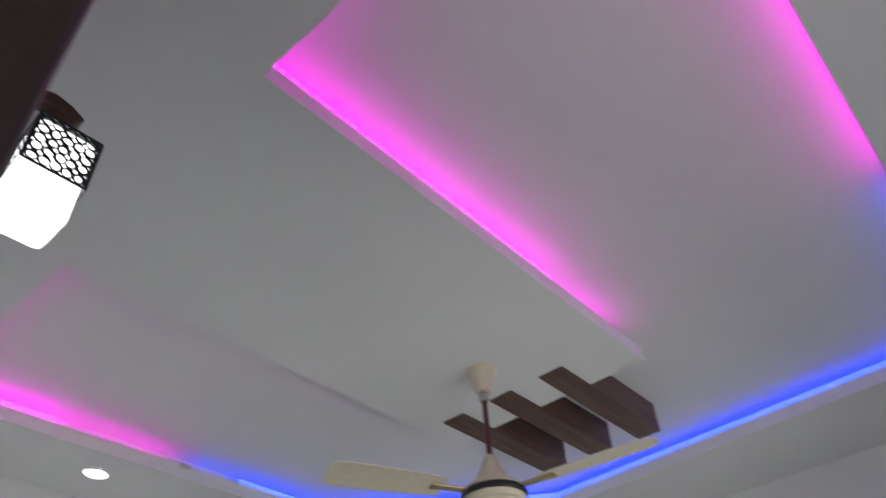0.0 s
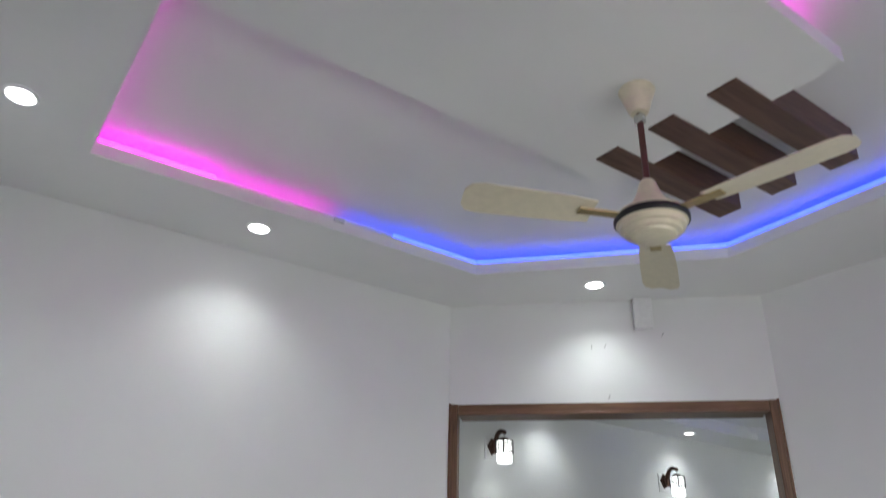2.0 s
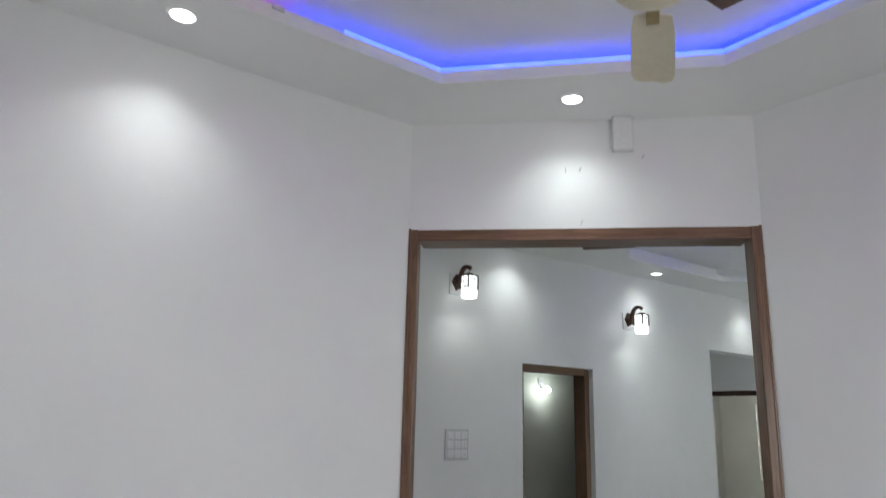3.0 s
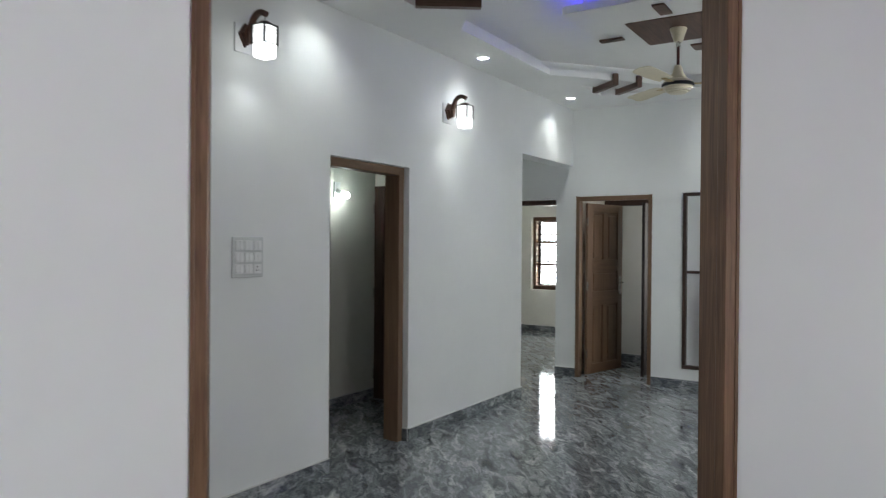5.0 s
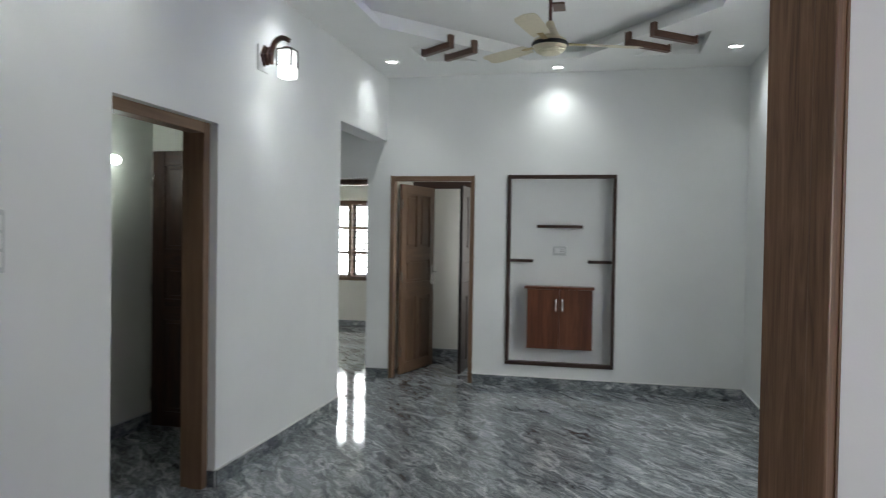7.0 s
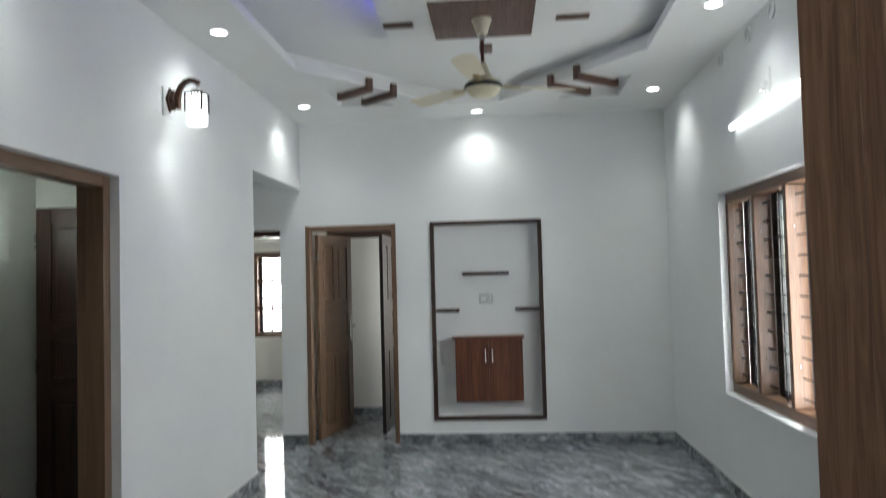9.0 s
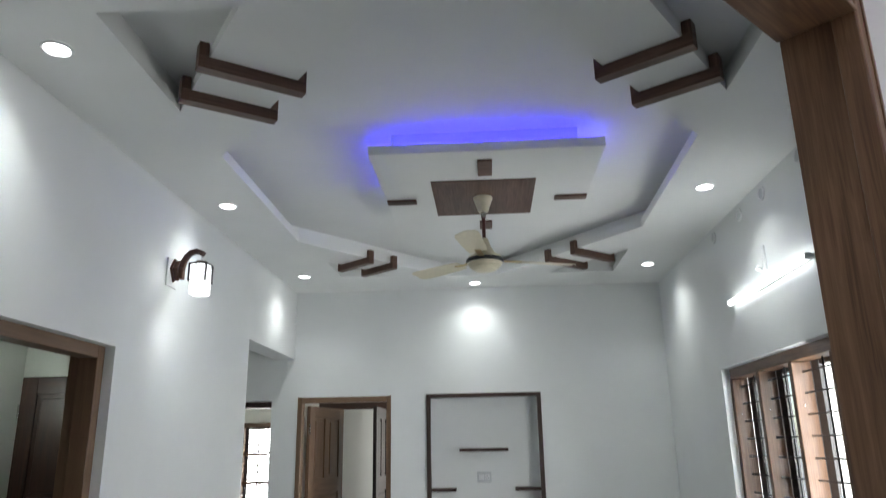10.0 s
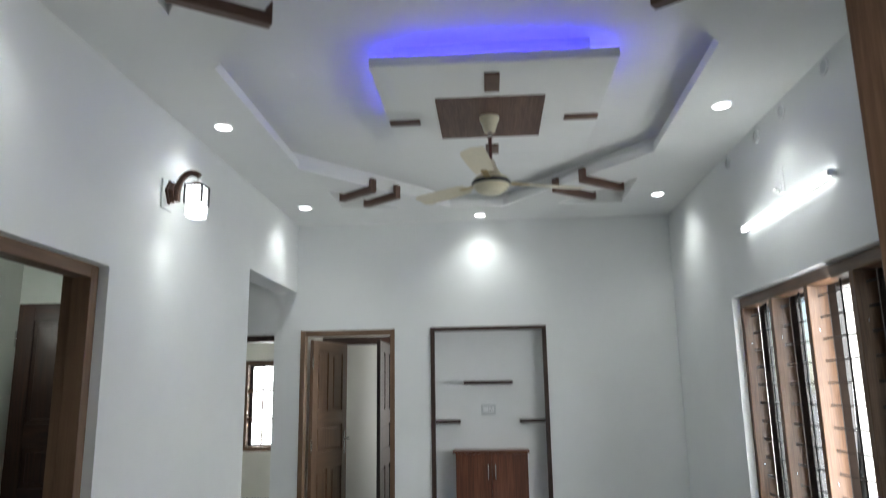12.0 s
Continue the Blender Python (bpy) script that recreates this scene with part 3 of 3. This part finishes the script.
        for z in (height * 0.22, height * 0.78):
            part("hook", one_box(u0 - 0.0005, u0 + 0.020, 0.030, 0.036, z - 0.003, z + 0.003, 0.001), STEEL, w, "small steel stay hook")
    return w


window("window_1", Matrix.Translation((3.553, 6.490, 0.7005)) @ Matrix.Rotation(radians(-90), 4, "Z"), 2.075, 1.4205, 4,
       "four-light teak window with steel bars", 11, stile=0.085)
single("window_sill", one_box(3.488, 3.552, 4.42, 6.485, 0.690, 0.7035, 0.004), WALL, "white painted window sill", "window sill", "structure")
window("window_2", pose(-2.31, 11.83, 0.735), 1.5, 1.295, 3, "three-light teak bedroom window with steel bars", 12, e=0.06, gauge=0.010, transoms=(0.45, 0.85))


# ---------------------------------------------------------------- ceiling lights
def downlight():
    d = thing("downlight", "round white recessed downlight, switched on", "downlight", group="ceiling downlights")
    part("rim", lathe([(0.046, -0.001), (0.050, -0.006), (0.058, -0.005), (0.061, 0.0)], 32), PLASTIC, d, smooth=True)
    part("diffuser", lathe([(0.0, -0.003), (0.047, -0.003), (0.047, -0.001)], 32), DISC, d, "glowing white diffuser")
    return d


DOWN_A = [(2.235, -0.873), (1.772, 0.190), (2.263, 1.938)]
DOWN_B = [(0.233, 3.598), (0.236, 5.425), (0.238, 7.337), (1.749, 7.784), (3.243, 7.266), (3.187, 5.403), (1.685, 3.115)]
first = downlight()
first.matrix_basis = pose(*DOWN_A[0], ZA - 0.0005)
for x, y in DOWN_A[1:]:
    copy_thing(first, pose(x, y, ZA - 0.0005))
for x, y in DOWN_B:
    copy_thing(first, pose(x, y, ZB - 0.0005))
for x, y in DOWN_A:
    spot(x, y, ZA - 0.012, SPOT_A)
for x, y in DOWN_B:
    spot(x, y, ZB - 0.012, SPOT_B)


def led_rope(points, z, material, label, w=0.012, h=0.026):
    """A flexible light rope standing on a cove's ledge, bent round its corners."""
    bm = bmesh.new()
    for a, b in zip(points, points[1:]):
        a, b = Vector(a), Vector(b)
        d = b - a
        m = Matrix.Translation((a.x, a.y, z)) @ Matrix.Rotation(math.atan2(d.y, d.x), 4, "Z")
        box(bm, 0.003, d.length - 0.003, -w / 2, w / 2, 0.0, h, m=m)
    return single("led_rope", bm, material, label, "led rope", group="cove lighting")


G, E = 0.010, 0.050
LZ = ZA + 0.0605
led_rope([(1.98 - G, -0.585), (1.98 - G, -0.10)], LZ, PINK, "pink led rope lying in the ceiling cove")
led_rope([(1.98 - E, -0.09), (1.98 - E, 0.46)], LZ, PINK, "pink led rope lying deep in the ceiling cove", 0.008, 0.010)
led_rope([(3.02, -0.60 - E), (1.99, -0.60 - E)], LZ, PINK, "pink led rope lying deep in the ceiling cove", 0.006, 0.006)
led_rope([(4.018 - G, -0.585), (4.018 - G, 0.62)], LZ, PINK, "pink led rope lying on the band between the coves")
led_rope([(4.018 - E, 0.63), (4.018 - E, 1.08)], LZ, PINK, "pink led rope lying deep on the band", 0.010, 0.012)
led_rope([(4.03, -0.60 - E), (5.0, -0.60 - E)], LZ, PINK, "pink led rope lying deep in the ceiling cove", 0.008, 0.010)
led_rope([(3.055 + E, 0.9), (3.055 + E, -0.5)], LZ, PINK, "pink led rope lying deep on the band", 0.004, 0.004)
led_rope([(5.03 + G, -0.58), (5.03 + G, 0.95)], LZ, PINK, "pink led rope lying in the ceiling cove")
led_rope([(1.975 - E, 0.53), (1.972 - E, 0.80)], LZ, BLUE, "blue led rope lying deep in the ceiling cove", 0.010, 0.014)
led_rope([(1.973 - G, 0.81), (1.968 - G, 1.348), (2.920, 2.201 + G), (5.03 + G, 2.10 + G), (5.03 + G, 1.02)], LZ, BLUE, "blue led rope lying in the ceiling cove")
single("led_connector", one_box(1.974, 1.986, 0.475, 0.53, ZA + 0.045, ZA + 0.066, 0.003), PLASTIC2, "small grey led connector on the cove's edge", "connector")


# ---------------------------------------------------------------- ceiling fans
def ceiling_fan(x, y, z, drop, turn, label):
    f = thing("ceiling_fan", label, "ceiling fan", pose(x, y, z))
    part("canopy", lathe([(0.0, 0.0), (0.058, 0.0), (0.061, -0.008), (0.055, -0.022), (0.042, -0.060), (0.034, -0.088), (0.028, -0.096), (0.0, -0.096)], 32), IVORY, f, smooth=True)
    rod = part("rod", lathe([(0.0105, -0.09), (0.0105, -drop + 0.2)], 16), MAROON, f, "maroon painted rod", smooth=True)
    part("clevis", one_box(-0.016, 0.016, -0.012, 0.012, -0.135, -0.10, 0.003), STEEL, rod)
    part("cup", lathe([(0.018, -drop + 0.205), (0.024, -drop + 0.198), (0.040, -drop + 0.150), (0.062, -drop + 0.112), (0.070, -drop + 0.100), (0.0, -drop + 0.100)], 32), IVORY, f, smooth=True)
    motor = part("motor", lathe([(0.0, -drop + 0.104), (0.080, -drop + 0.100), (0.100, -drop + 0.088), (0.108, -drop + 0.070), (0.108, -drop + 0.050), (0.100, -drop + 0.046),
                         (0.098, -drop + 0.032), (0.087, -drop + 0.028), (0.084, -drop + 0.017), (0.070, -drop + 0.013), (0.066, -drop + 0.006), (0.055, -drop + 0.002), (0.0, -drop)], 48), IVORY, f, smooth=True)
    part("trim_ring", lathe([(0.1085, -drop + 0.074), (0.114, -drop + 0.066), (0.114, -drop + 0.056), (0.1085, -drop + 0.049)], 48), BLACK, motor, "dark trim ring", smooth=True)
    for k in range(3):
        m = pose(0, 0, -drop + 0.072, 0, 0, turn + 120 * k)
        bm = bmesh.new()
        prev = None
        for u, wv in ((0.19, 0.050), (0.26, 0.058), (0.40, 0.064), (0.54, 0.066), (0.575, 0.058), (0.59, 0.035)):
            tilt = radians(10)
            row = [bm.verts.new((u, s * wv * math.cos(tilt), s * wv * math.sin(tilt) + o)) for s, o in ((-1, 0), (0, 0.006), (1, 0), (1, -0.003), (0, 0.003), (-1, -0.003))]
            if prev:
                for i in range(6):
                    bm.faces.new((prev[i], prev[(i + 1) % 6], row[(i + 1) % 6], row[i]))
            else:
                bm.faces.new(row)
            prev = row
        bm.faces.new(prev[::-1])
        bmesh.ops.recalc_face_normals(bm, faces=bm.faces)
        blade = part("blade", bm, IVORY, f, "cream metal blade", smooth=True, m=m)
        part("bracket", one_box(0.10, 0.235, -0.018, 0.018, -0.006, 0.0, 0.002), BRASSY, blade)
    return f


ceiling_fan(3.535, 0.802, ZA, 0.555, 126, "cream ceiling fan on a maroon rod, blades at rest")
ceiling_fan(1.846, 5.43, ZB - 0.006, 0.470, 20, "cream ceiling fan hung from the wooden plate, blades at rest")


# ---------------------------------------------------------------- wooden ceiling features
for x in (3.160, 3.414, 3.662):
    b = thing("ceiling_plank", "dark wooden plank running off the ceiling band", "ceiling plank", group="planks over the fan")
    part("board", one_box(x, x + 0.112, 1.004, 1.785, ZA - 0.008, ZA - 0.0005, 0.002), WENGE["Y"], b)
    part("drop_box", one_box(x, x + 0.112, 1.2125, 1.785, ZA, ZA + 0.129, 0.002), WENGE["Y"], b)

panel = thing("ceiling_panel", "square white gypsum panel hung in the ceiling tray", "ceiling panel", pose(1.862, 5.40, ZB))
part("slab", one_box(-0.617, 0.630, -0.672, 0.675, 0.0, 0.052, 0.003), CEIL, panel)
part("stem", one_box(-0.505, 0.500, -0.590, 0.590, 0.0525, 0.1495), CEIL, panel)
part("plate", one_box(-0.317, 0.295, -0.258, 0.361, -0.006, -0.0005, 0.001), WENGE["Y"], panel, "dark wood-grain laminate plate")
for x0, x1, y0, y1 in ((-0.612, -0.430, 0.030, 0.098), (0.428, 0.625, 0.040, 0.105), (-0.040, 0.040, -0.560, -0.345), (-0.042, 0.044, 0.500, 0.665)):
    part("inlay", one_box(x0, x1, y0, y1, -0.014, -0.0005, 0.002), WENGE["X"], panel, "small dark wood inlay")
PZ = ZB + 0.0525
led_rope([(1.40, 4.775), (2.33, 4.775)], PZ, VIOLET, "violet-blue led rope lying on the hung panel", 0.010, 0.010)
led_rope([(1.302, 4.79), (1.302, 5.62)], PZ, VIOLET, "violet-blue led rope lying on the hung panel", 0.010, 0.010)
led_rope([(2.428, 4.79), (2.428, 5.25)], PZ, VIOLET, "violet-blue led rope lying on the hung panel", 0.010, 0.010)


def ceiling_slat(m, reach):
    """A dark bar under the ceiling with an upright end in the cut-out; local x away from the cut-out."""
    s = thing("ceiling_slat", "dark wooden bar fixed across the cut-out's edge", "ceiling slat", m, group="bars at the ceiling cut-outs")
    part("bar", one_box(-0.045, reach + 0.04, -0.026, 0.026, -0.052, -0.0005, 0.002), WENGE["X"], s)
    part("upright", one_box(-0.045, -0.006, -0.026, 0.026, 0.0, 0.060, 0.002), WENGE["Z"], s)
    part("upright", one_box(reach + 0.010, reach + 0.04, -0.026, 0.026, 0.0, 0.058, 0.002), WENGE["Z"], s)
    return s


for (ax, ay), (bx, by), c, d in (((1.012, 3.40), (0.478, 4.15), TRAY_B[0], TRAY_B[1]), ((2.395, 3.41), (2.933, 4.18), TRAY_B[2], TRAY_B[3]),
                                 ((1.045, 7.44), (0.55, 6.84), TRAY_B[6], TRAY_B[7]), ((2.42, 7.47), (2.985, 6.77), TRAY_B[4], TRAY_B[5])):
    for k in (0.44, 0.77):
        px, py = ax + (bx - ax) * k, ay + (by - ay) * k
        nx, ny = -(by - ay), bx - ax
        if nx * (1.75 - px) + ny * (5.43 - py) < 0:
            nx, ny = -nx, -ny
        m = pose(px, py, ZB, 0, 0, math.degrees(math.atan2(ny, nx)))
        q = math.hypot(nx, ny)
        nx, ny = nx / q, ny / q
        ex, ey = d[0] - c[0], d[1] - c[1]
        ceiling_slat(m, ((c[0] - px) * ey - (c[1] - py) * ex) / (nx * ey - ny * ex))


# ---------------------------------------------------------------- wall lamps
def wall_lamp(m):
    """A carved bracket with a square shade; local x out of the wall, z up, the origin at the base's middle."""
    w = thing("wall_lamp", "dark wooden wall lamp with a glowing square shade", "wall lamp", m, group="wall lamps")
    part("backing", one_box(0.0005, 0.012, -0.066, 0.066, -0.105, 0.062, 0.004), PLASTIC, w, "white plastic backing plate")
    face = Matrix.Rotation(radians(90), 4, "Y") @ Matrix.Rotation(radians(180), 4, "Z")
    bm = prism([(0, -0.046), (0.066, 0), (0, 0.046), (-0.074, 0)], 0.012, 0.026)
    bmesh.ops.transform(bm, verts=bm.verts, matrix=face)
    base = part("base", bm, DARKTEAK, w)
    bm = prism([(0, -0.036), (0.054, 0), (0, 0.036), (-0.066, 0)], 0.0265, 0.052)
    bmesh.ops.transform(bm, verts=bm.verts, matrix=face)
    part("boss", bm, DARKTEAK, base)
    part("foot", one_box(0.0525, 0.078, -0.019, 0.019, -0.058, 0.006, 0.004), DARKTEAK, w)
    pts = [(0.062, 0, -0.030), (0.066, 0, 0.010), (0.074, 0, 0.046), (0.090, 0, 0.078), (0.114, 0, 0.100), (0.142, 0, 0.108), (0.168, 0, 0.102), (0.192, 0, 0.088)]
    part("arm", sweep(pts, 0.030, 0.030, square=True), DARKTEAK, w)
    part("cap", lathe([(0.0, 0.047), (0.030, 0.047), (0.036, 0.041), (0.036, 0.030), (0.0, 0.030)], 20, m=Matrix.Translation((0.180, 0, 0))), DARKTEAK, w, smooth=True)
    part("stem", one_box(0.177, 0.183, -0.003, 0.003, 0.047, 0.095), STEEL, w, "thin metal link")
    s, x0, zt, zb, zm = 0.053, 0.180, 0.028, -0.157, -0.082
    shade = part("shade", one_box(x0 - s + 0.004, x0 + s - 0.004, -s + 0.004, s - 0.004, zb, zt - 0.002, 0.014), SHADE, w, "glowing white glass shade")
    part("top_plate", one_box(x0 - s, x0 + s, -s, s, zt - 0.002, zt + 0.002), BLACK, w)
    rng = random.Random(5)
    for k in range(4):
        turn = Matrix.Translation((x0, 0, 0)) @ Matrix.Rotation(radians(90 * k), 4, "Z")
        bm = bmesh.new()
        frame_w = 0.006
        # an openwork plate: pebble-shaped windows in a dark sheet
        n_u, n_v = 5, 5
        width, height = 2 * s - 2 * frame_w, (zt - 0.004) - (zm + 0.004)
        du, dv = width / n_u, height / n_v
        for i in range(n_u):
            for j in range(n_v):
                u0, v0 = -s + frame_w + i * du, zm + 0.004 + j * dv
                cu, cv = u0 + du * (0.5 + rng.uniform(-0.10, 0.10)), v0 + dv * (0.5 + rng.uniform(-0.08, 0.08))
                a, b, ang = du * rng.uniform(0.28, 0.41), dv * rng.uniform(0.27, 0.40), rng.uniform(-0.4, 0.4)
                outer, inner = [], []
                for q in range(12):
                    th = 2 * math.pi * q / 12
                    c, sn = math.cos(th), math.sin(th)
                    big = max(abs(c), abs(sn))
                    outer.append(bm.verts.new((s, u0 + du / 2 + du / 2 * c / big, v0 + dv / 2 + dv / 2 * sn / big)))
                    pu, pv = a * c, b * sn
                    inner.append(bm.verts.new((s, cu + pu * math.cos(ang) - pv * math.sin(ang), cv + pu * math.sin(ang) + pv * math.cos(ang))))
                for q in range(12):
                    r = (q + 1) % 12
                    bm.faces.new((outer[q], outer[r], inner[r], inner[q]))
        box(bm, s - 0.001, s + 0.001, -s, -s + frame_w, zm, zt)
        box(bm, s - 0.001, s + 0.001, s - frame_w, s, zm, zt)
        box(bm, s - 0.001, s + 0.001, -s, s, zm, zm + 0.004)
        box(bm, s - 0.001, s + 0.001, -s, s, zt - 0.004, zt)
        bmesh.ops.transform(bm, verts=bm.verts, matrix=turn)
        part("openwork_side", bm, BLACK, w, "black openwork sheet with pebble-shaped holes")
    return w


DARKTEAK = wood("carved_teak", (0.035, 0.013, 0.008), (0.070, 0.026, 0.014), (0.12, 0.046, 0.024), "Z", 0.4, 1.5)
lamp = wall_lamp(pose(0, 5.225, 2.650))
copy_thing(lamp, pose(0, 3.028, 2.730))
copy_thing(lamp, pose(3.965, -1.10, 2.683, 0, 0, 90))

# the bulbs shine down through the open foot of each shade
for x, y, z in ((0.180, 5.225, 2.488), (0.180, 3.028, 2.568), (3.965, -0.920, 2.521)):
    spot(x, y, z, 3.6, cone=150, name="wall_lamp_beam")

# ---------------------------------------------------------------- fittings on the walls
t = thing("tube_light", "white fluorescent tube light, switched on", "tube light", pose(3.5, 5.452, 2.515))
part("batten", one_box(-0.014, -0.001, -0.61, 0.61, -0.014, 0.014, 0.002), PLASTIC, t)
part("tube", lathe([(0.0, -0.595), (0.017, -0.595), (0.017, 0.595), (0.0, 0.595)], 20, m=Matrix.Translation((-0.027, 0, 0)) @ Matrix.Rotation(radians(90), 4, "X")), TUBE, t, "glowing tube", smooth=True)
for y in (-0.605, 0.605):
    part("end_cap", one_box(-0.046, -0.014, y - 0.010, y + 0.010, -0.018, 0.018, 0.004), PLASTIC, t)

vent = None
for y, z in ((6.29, 3.042), (5.75, 3.036), (5.36, 3.038), (4.83, 3.058)):
    m = pose(3.5, y, z, 0, -90, 0)
    if vent:
        copy_thing(vent, m)
    else:
        vent = thing("vent_cap", "small round white cap on the wall", "wall cap", m, group="round wall caps")
        part("rim", lathe([(0.045, 0.0005), (0.045, 0.008), (0.038, 0.011), (0.034, 0.006)], 28), PLASTIC, vent, smooth=True)
        part("face", lathe([(0.0, 0.005), (0.0345, 0.005), (0.0345, 0.0005)], 28), PLASTIC2, vent, smooth=True)


def bulb_holder(m, lit, label, lean):
    b = thing("bulb_holder", label, "bulb holder", m)
    part("plate", one_box(-0.042, 0.042, -0.075, 0.075, 0.0005, 0.012, 0.003), PLASTIC, b)
    h = part("holder", lathe([(0.026, 0.012), (0.026, 0.020), (0.018, 0.030), (0.018, 0.075), (0.0, 0.075)], 24), PLASTIC, b, smooth=True, m=pose(0, 0, 0.004, lean, 0, 0))
    if not lit:
        part("ring", lathe([(0.019, 0.060), (0.021, 0.062), (0.021, 0.072), (0.019, 0.074)], 24), STEEL, h, "thin metal ring", smooth=True)
        return b
    part("bulb", lathe([(0.014, 0.075), (0.018, 0.085), (0.029, 0.108), (0.031, 0.125), (0.024, 0.145), (0.0, 0.154)], 24), BULB, h, "glowing bulb", smooth=True)
    return b


bulb_holder(pose(3.5, 5.47, 2.665, 0, -90, 0) @ pose(0, 0, 0, 0, 0, -90), False, "white angled bulb holder with no bulb", 62)
bulb_holder(pose(-1.2, 5.22, 2.03, 0, 90, 0) @ pose(0, 0, 0, 0, 0, 90), True, "white angled bulb holder with a lit bulb", 24)

j = thing("junction_box", "white plastic box high on the wall", "junction box", DIAG @ pose(1.125, -0.0, 3.095))
part("box", one_box(-0.052, 0.052, -0.050, -0.0005, -0.092, 0.092, 0.005), PLASTIC, j)
part("lid", one_box(-0.046, 0.046, -0.055, -0.0505, -0.086, 0.086, 0.002), PLASTIC, j)


def switch_plate(name, m, w, h, rows, cols, label, tall=True):
    """A modular plate; local x along the wall, z up, y into the room."""
    s = thing(name, label, "switch plate", m)
    part("surround", one_box(-w / 2, w / 2, 0.0005, 0.012, -h / 2, h / 2, 0.004), PLASTIC2, s)
    ch, cw = (h - 0.03) / rows, (w - 0.03) / cols
    for r in range(rows):
        z0 = -h / 2 + 0.015 + r * ch
        cells = []
        for c in range(cols):
            x0 = -w / 2 + 0.015 + c * cw
            cells.append((x0 + 0.003, x0 + cw - 0.003))
        for i, (a, b) in enumerate(cells):
            mod = part("module", one_box(a, b, 0.0125, 0.017, z0 + 0.006, z0 + ch - 0.006, 0.002), PLASTIC, s)
            if i == 0 and r == 0:
                bm = bmesh.new()
                for dx, dz in ((0, 0.012), (-0.009, -0.008), (0.009, -0.008)):
                    lathe([(0.0, 0.0), (0.0035, 0.0), (0.0035, 0.0008), (0.0, 0.0008)], 10, bm, Matrix.Translation(((a + b) / 2 + dx, 0.0172, z0 + ch / 2 + dz)) @ Matrix.Rotation(radians(-90), 4, "X"))
                part("socket_holes", bm, BLACK, mod, "dark socket holes")
            elif tall:
                part("rocker", one_box(a + 0.004, (a + b) / 2 - 0.001, 0.0172, 0.021, z0 + 0.010, z0 + ch - 0.010, 0.001), PLASTIC, mod)
                part("rocker", one_box((a + b) / 2 + 0.001, b - 0.004, 0.0172, 0.021, z0 + 0.010, z0 + ch - 0.010, 0.001), PLASTIC, mod)
            else:
                part("rocker", one_box(a + 0.004, b - 0.004, 0.0172, 0.021, z0 + 0.010, z0 + ch - 0.010, 0.001), PLASTIC, mod)
    return s


switch_plate("switchboard", pose(0, 3.068, 1.452, 0, 0, -90), 0.233, 0.236, 3, 3, "white nine-module switchboard with a socket on the wall")
switch_plate("wall_socket", pose(1.778, 8.14, 1.357, 0, 0, 180), 0.132, 0.092, 1, 2, "white socket and switch plate in the niche", False)

# ---------------------------------------------------------------- the niche
n = thing("niche_trim", "thin dark wooden border round the wall niche", "niche trim", kind="structure")
for x0, x1, z0, z1, a in ((1.262, 2.322, 2.070, 2.105, "X"), (1.262, 2.322, 0.217, 0.253, "X"), (1.262, 1.298, 0.254, 2.069, "Z"), (2.286, 2.322, 0.254, 2.069, "Z")):
    part("border", one_box(x0, x1, 7.982, 8.05, z0, z1, 0.003), WENGEDARK[a], n)


def niche_shelf(x0, x1, z):
    single("niche_shelf", one_box(x0, x1, 7.995, 8.139, z - 0.014, z + 0.014, 0.002), WENGEDARK["X"], "short dark wooden floating shelf in the niche", "shelf", group="niche shelves")


niche_shelf(1.560, 2.005, 1.598)
niche_shelf(1.299, 1.522, 1.254)
niche_shelf(2.058, 2.285, 1.254)

c = thing("wall_cabinet", "reddish wooden two-door cabinet hung in the niche", "cabinet", pose(1.795, 7.98, 0.39))
part("top", one_box(-0.345, 0.335, -0.022, 0.158, 0.592, 0.616, 0.005), CABINET["X"], c)
part("body", one_box(-0.318, 0.318, 0.0, 0.158, 0.0, 0.591, 0.002), CABINET["X"], c)
for s in (-1, 1):
    d = part("door", one_box(min(s * 0.0015, s * 0.316), max(s * 0.0015, s * 0.316), -0.020, -0.001, 0.003, 0.588, 0.003), CABINET["Z"], c)
    bm = one_box(s * 0.032 - 0.006, s * 0.032 + 0.006, -0.048, -0.036, 0.375, 0.500, 0.005)
    for z in (0.385, 0.490):
        box(bm, s * 0.032 - 0.005, s * 0.032 + 0.005, -0.037, -0.0205, z - 0.006, z + 0.006)
    part("handle", bm, STEEL, d, "chrome bar handle")


# ---------------------------------------------------------------- small marks
nail = None
for m in (DIAG @ pose(0.83, 0, 2.90), DIAG @ pose(0.90, 0, 2.905), DIAG @ pose(1.22, 0, 2.965), DIAG @ pose(0.90, -0.013, 2.615), pose(1.474, 0.0, 2.86, 0, 0, -90)):
    if nail:
        copy_thing(nail, m @ pose(0, 0, 0, 0, 25, 0))
    else:
        nail = tagged(new("wall_nail", mesh_of("wall_nail", lathe([(0.0, 0.0), (0.0011, 0.0), (0.0011, 0.026), (0.0, 0.026)], 6, m=Matrix.Translation((0, -0.001, 0)) @ Matrix.Rotation(radians(12), 4, "X")), GRILLE)),
                      "thin dark wire stub sticking out of plaster", "nail", "wire stubs")
        nail.matrix_basis = m
